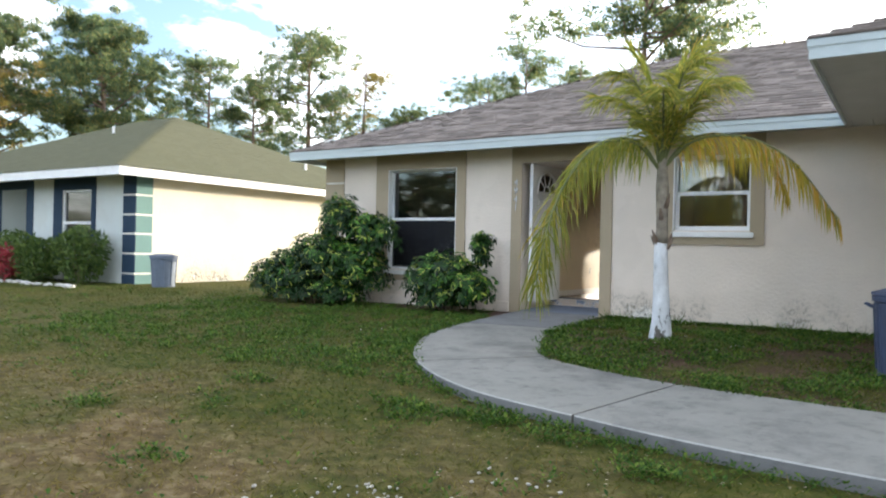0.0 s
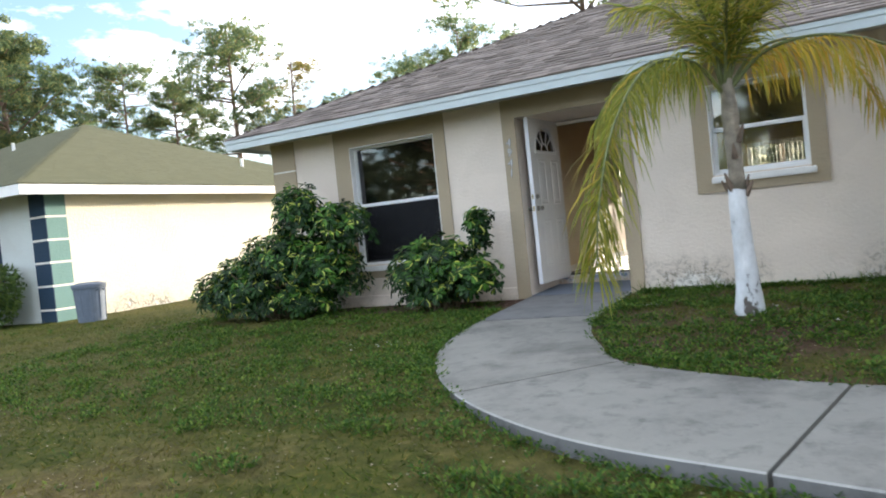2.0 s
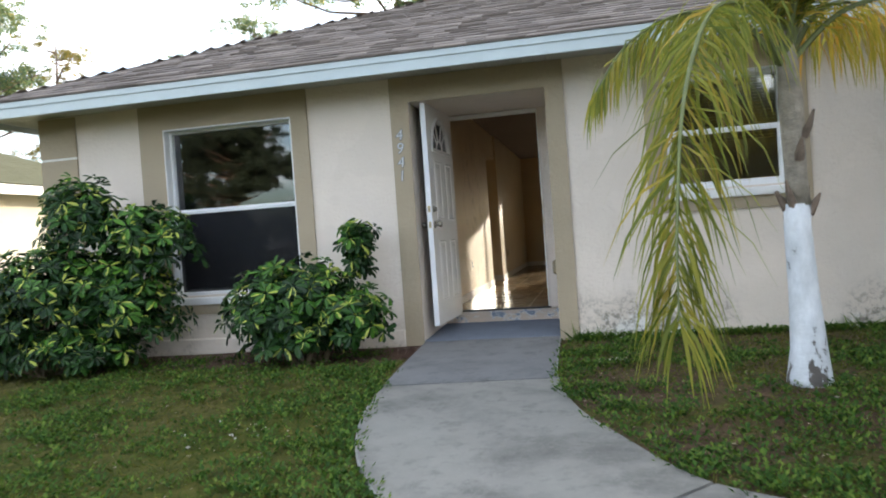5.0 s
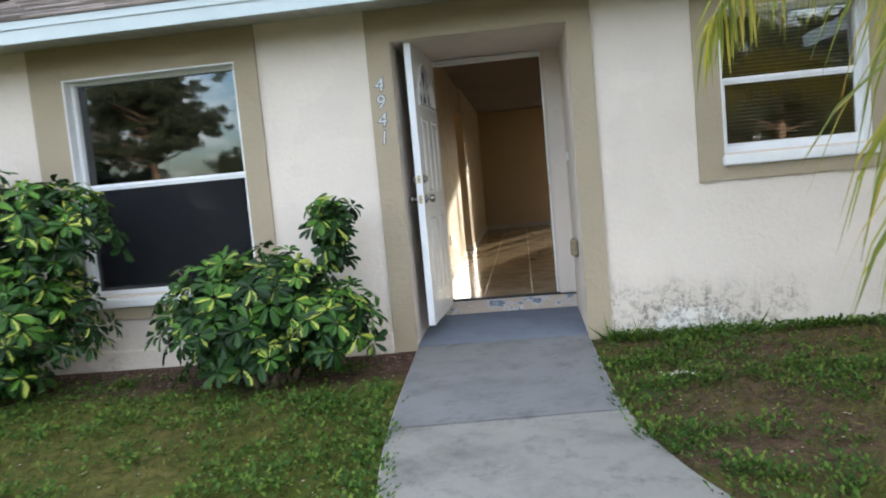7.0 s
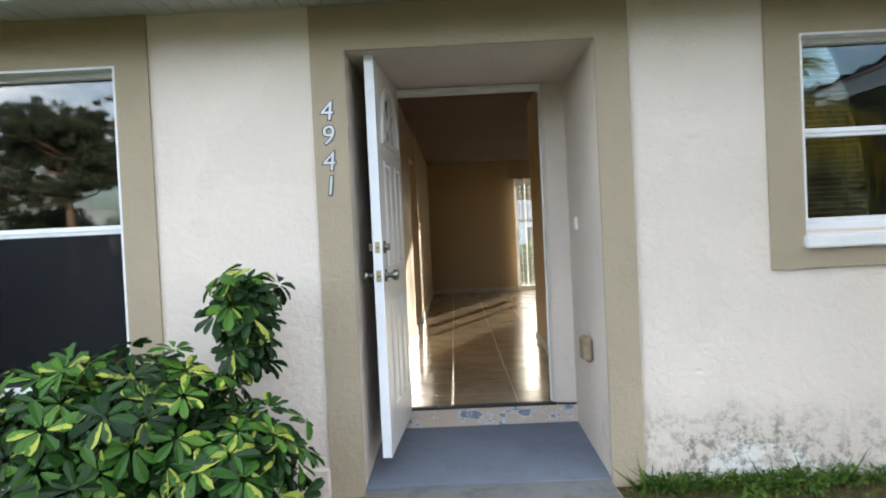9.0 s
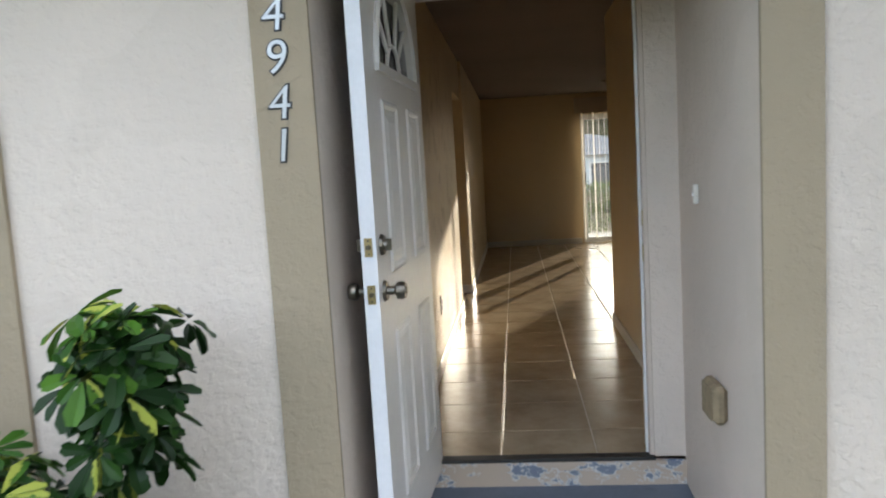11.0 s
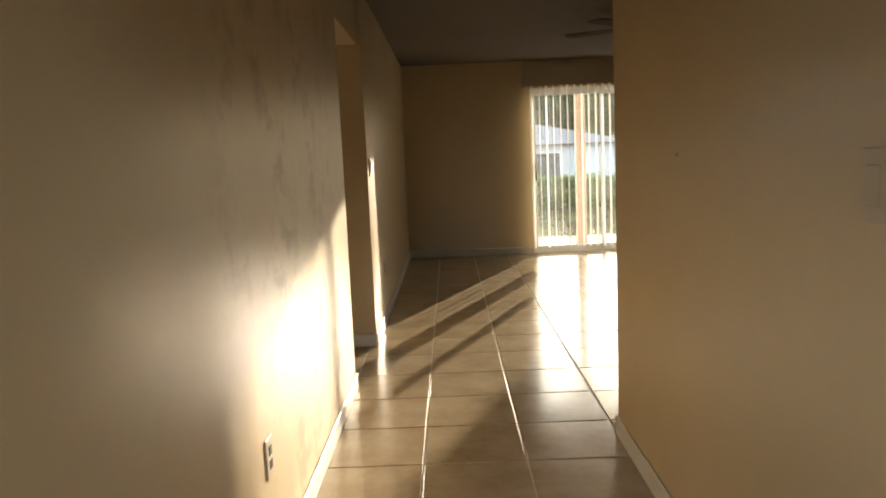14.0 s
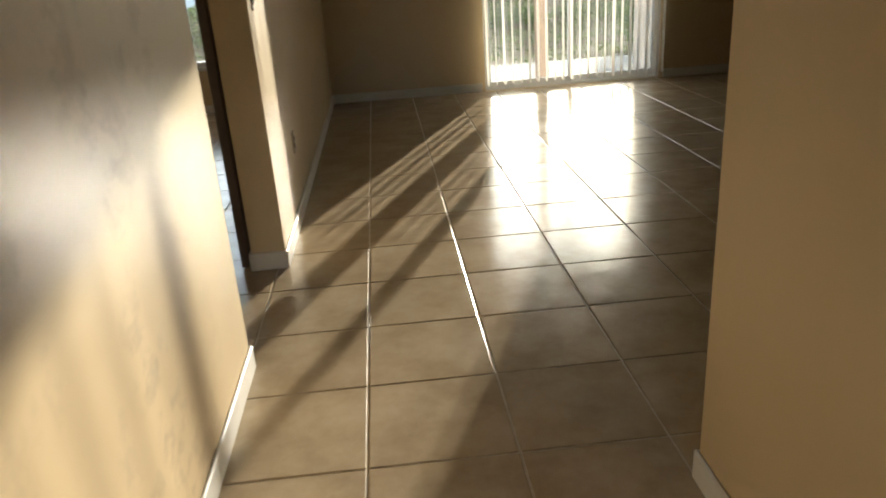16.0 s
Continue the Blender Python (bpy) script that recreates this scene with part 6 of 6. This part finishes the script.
wx, wy = patchy(*yard(rs, 5200, 1.1, 5.0, -4.3, -0.05), 0.0)
lx, ly = patchy(*yard(rs, 5600, -5.0, 0.8, -5.0, -0.35), -0.12)
e = [walk_edges(i) for i in range(8, len(WALK) - 6)]
ex = np.array([q[0][0] for q in e] * 8 + [q[1][0] for q in e] * 4) + rs.normal(0, 0.13, len(e) * 12)
ey = np.array([q[0][1] for q in e] * 8 + [q[1][1] for q in e] * 4) + rs.normal(0, 0.13, len(e) * 12)
okk = ~on_walk(ex, ey, -0.03) & (ey < -0.05)
fx, fy = patchy(*yard(rs, 4200, -9, 5, -9, -0.5))
clx, cly = yard(rs, 210, -3.2, 5.0, -8.2, -0.3)
near_ = np.array([min((a - c[0]) ** 2 + (b - c[1]) ** 2 for c in WALK[::4]) for a, b in zip(clx, cly)])
pickc = (near_ < 1.7) | (rs.uniform(0, 1, len(clx)) < 0.12)
clx, cly = np.repeat(clx[pickc], 26), np.repeat(cly[pickc], 26)
clx, cly = clx + rs.normal(0, 0.11, len(clx)), cly + rs.normal(0, 0.08, len(cly))
okc = ~on_walk(clx, cly, 0.0) & (cly < -0.05)
fx, fy = np.concatenate([fx, clx[okc]]), np.concatenate([fy, cly[okc]])
fw = rs.uniform(1.3, 5.0, 420)
weeds("weeds", np.concatenate([wx, lx, ex[okk], fx, fw]), np.concatenate([wy, ly, ey[okk], fy, -0.04 - np.abs(rs.normal(0, 0.06, 420))]), 9, "low green weeds along the walk and wall")
cx, cy = yard(rs, 7000, -6, 5.5, -9.3, -0.2)
bdx, bdy = rs.uniform(-3.7, 0.0, 1500), -0.06 - np.abs(rs.normal(0, 0.3, 1500))
cx, cy = np.concatenate([cx, bdx]), np.concatenate([cy, bdy])
rr = rand_dirs(rs, len(cx))
s_ = np.cross(rr, [0, 0, 1])
L = rs.uniform(0.003, 0.014, len(cx))[:, None]
p_ = np.stack([cx, cy, heights(cx, cy) + 0.012], 1)
rr[:, 2] *= 0.2
v = np.stack([p_ - rr * L, p_ + s_ * L * 0.6, p_ + rr * L, p_ - s_ * L * 0.6], 1).reshape(-1, 3)
tagged(arr_mesh("leaf_litter", v, np.arange(len(v)).reshape(-1, 4), M_CHIP), "scattered dry leaf bits on the lawn", "litter", kind="stuff")

sx = np.concatenate([rs.normal(1.55, 0.12, 60), rs.normal(2.05, 0.2, 70), rs.normal(3.4, 0.25, 60), rs.normal(4.2, 0.3, 50)])
sy = -0.05 - np.abs(rs.normal(0, 0.05, len(sx)))
v, f = blades(rs, np.stack([sx, sy, heights(sx, sy)], 1), 0.16, 0.014, 0.75)
tagged(arr_mesh("tall_weeds", v, f, M_WEED), "taller weed sprigs at the foot of the wall", "weeds", kind="stuff")

# ---- pale crumbs of mortar in the lawn ----
cv, cf = [], []
for x0_, y0_, n_, sx_, sy_ in ((1.66, -0.95, 22, 0.07, 0.05), (2.72, -6.86, 40, 0.16, 0.09), (2.45, -7.25, 14, 0.12, 0.06), (3.2, -6.35, 12, 0.15, 0.06), (-0.6, -2.6, 10, 0.2, 0.15), (2.9, -1.9, 10, 0.35, 0.25)):
    for q in range(n_):
        x_, y_, r_ = rs.normal(x0_, sx_), rs.normal(y0_, sy_), rs.uniform(0.006, 0.02)
        z_, k = gz(x_, y_) + 0.014, len(cv)
        d_ = rs.uniform(0.5, 1.2, 6) * r_
        cv += [(x_ + d_[0], y_, z_), (x_, y_ + d_[1], z_), (x_ - d_[2], y_, z_), (x_, y_ - d_[3], z_), (x_ + d_[5] * 0.3, y_, z_ + d_[4] * 0.6), (x_, y_, z_ - 0.012)]
        cf += [(k + a, k + (a + 1) % 4, k + 4) for a in range(4)] + [(k + (a + 1) % 4, k + a, k + 5) for a in range(4)]
tagged(arr_mesh("mortar_crumbs", np.array(cv), np.array(cf), M_SAND), "pale crumbs of mortar and shell in the lawn", "crumbs", kind="stuff")

# ---- floor tiles and shingles ----
TP, TX, TY = 0.4145, 0.4335, 3.815
tile_me = {}
tv, tf = [], []
floor_tiles = tagged(empty("floor"), "glossy beige ceramic floor tiles with pale joints", "floor", kind="structure")


def tile_shape(x0, x1, y0, y1):
    b = 0.0025
    return [(x0, y0, -0.006), (x1, y0, -0.006), (x1, y1, -0.006), (x0, y1, -0.006), (x0, y0, -b * 0.5), (x1, y0, -b * 0.5), (x1, y1, -b * 0.5), (x0, y1, -b * 0.5), (x0 + b, y0 + b, 0), (x1 - b, y0 + b, 0), (x1 - b, y1 - b, 0), (x0 + b, y1 - b, 0)]


TF = [(8, 9, 10, 11), (4, 5, 9, 8), (5, 6, 10, 9), (6, 7, 11, 10), (7, 4, 8, 11), (0, 1, 5, 4), (1, 2, 6, 5), (2, 3, 7, 6), (3, 0, 4, 7)]
for i in range(-10, 18):
    for j in range(-9, 14):
        x0, y0 = TX + TP * i + 0.004, TY + TP * j + 0.004
        x1, y1 = x0 + TP - 0.008, y0 + TP - 0.008
        x0, x1, y0, y1 = max(x0, -3.58), min(x1, 7.5), max(y0, 0.2), min(y1, BACK)
        if x1 - x0 < 0.02 or y1 - y0 < 0.02 or (-0.15 < x1 and x0 < 1.36 and y0 < 1.03):
            if not (y1 > 1.06 and -0.15 < x1 and x0 < 1.36):
                continue
            y0 = max(y0, 1.03)
            if x1 - x0 < 0.02:
                continue
        if -1 <= i <= 7 and j >= -7:
            key = round(x1 - x0, 3), round(y1 - y0, 3)
            if key not in tile_me:
                me = bpy.data.meshes.new("tile")
                me.from_pydata(tile_shape(0, key[0], 0, key[1]), [], TF)
                me.materials.append(M_TILE)
                tile_me[key] = me
            o = new("tile", tile_me[key])
            o.parent = floor_tiles
            o.location = (x0, y0, FLOOR)
        else:
            k = len(tv)
            tv += [(a, b, c + FLOOR) for a, b, c in tile_shape(x0, x1, y0, y1)]
            tf += [[k + q for q in f_] for f_ in TF]
tagged(arr_mesh("tiles", np.array(tv), np.array(tf), M_TILE, floor_tiles), kind="stuff")

lay_shingles("front", main_roof, shingle_rows(RX1 - RX0, HALF * SL, 1 / SL, seed=2), (RX0 - 0.01, RY0 - 0.03, RZ - 0.008), (1, 0, 0), (0, 1, PITCH), M_SHING, near=lambda u, v: u < 6.5 and v < 1.9)
lay_shingles("left", main_roof, shingle_rows(RY1 - RY0, HALF * SL, 1 / SL, seed=3), (RX0 - 0.01, RY1, RZ - 0.008), (0, -1, 0), (1, 0, PITCH), M_SHING)
lay_shingles("garage_front", garage_roof, shingle_rows(2 * GHALF, GHALF * SL, 1 / SL, seed=4), (GX0 - 0.01, GY0 - 0.03, RZ - 0.006), (1, 0, 0), (0, 1, PITCH), M_SHING)
lay_shingles("side", n_roof, shingle_rows(NYB - NYE, nhalf * SL, 1 / SL, seed=5), (NE0 + 0.03 - NX, NYE - 0.03 - NY, 2.468), (0, 1, 0), (-1, 0, PITCH), M_NSHING, thick=0.08)
lay_shingles("nfront", n_roof, shingle_rows(12.4, nhalf * SL, 1 / SL, seed=6), (-21 - NX, NYE - 0.03 - NY, 2.468), (1, 0, 0), (0, 1, PITCH), M_NSHING, thick=0.08)
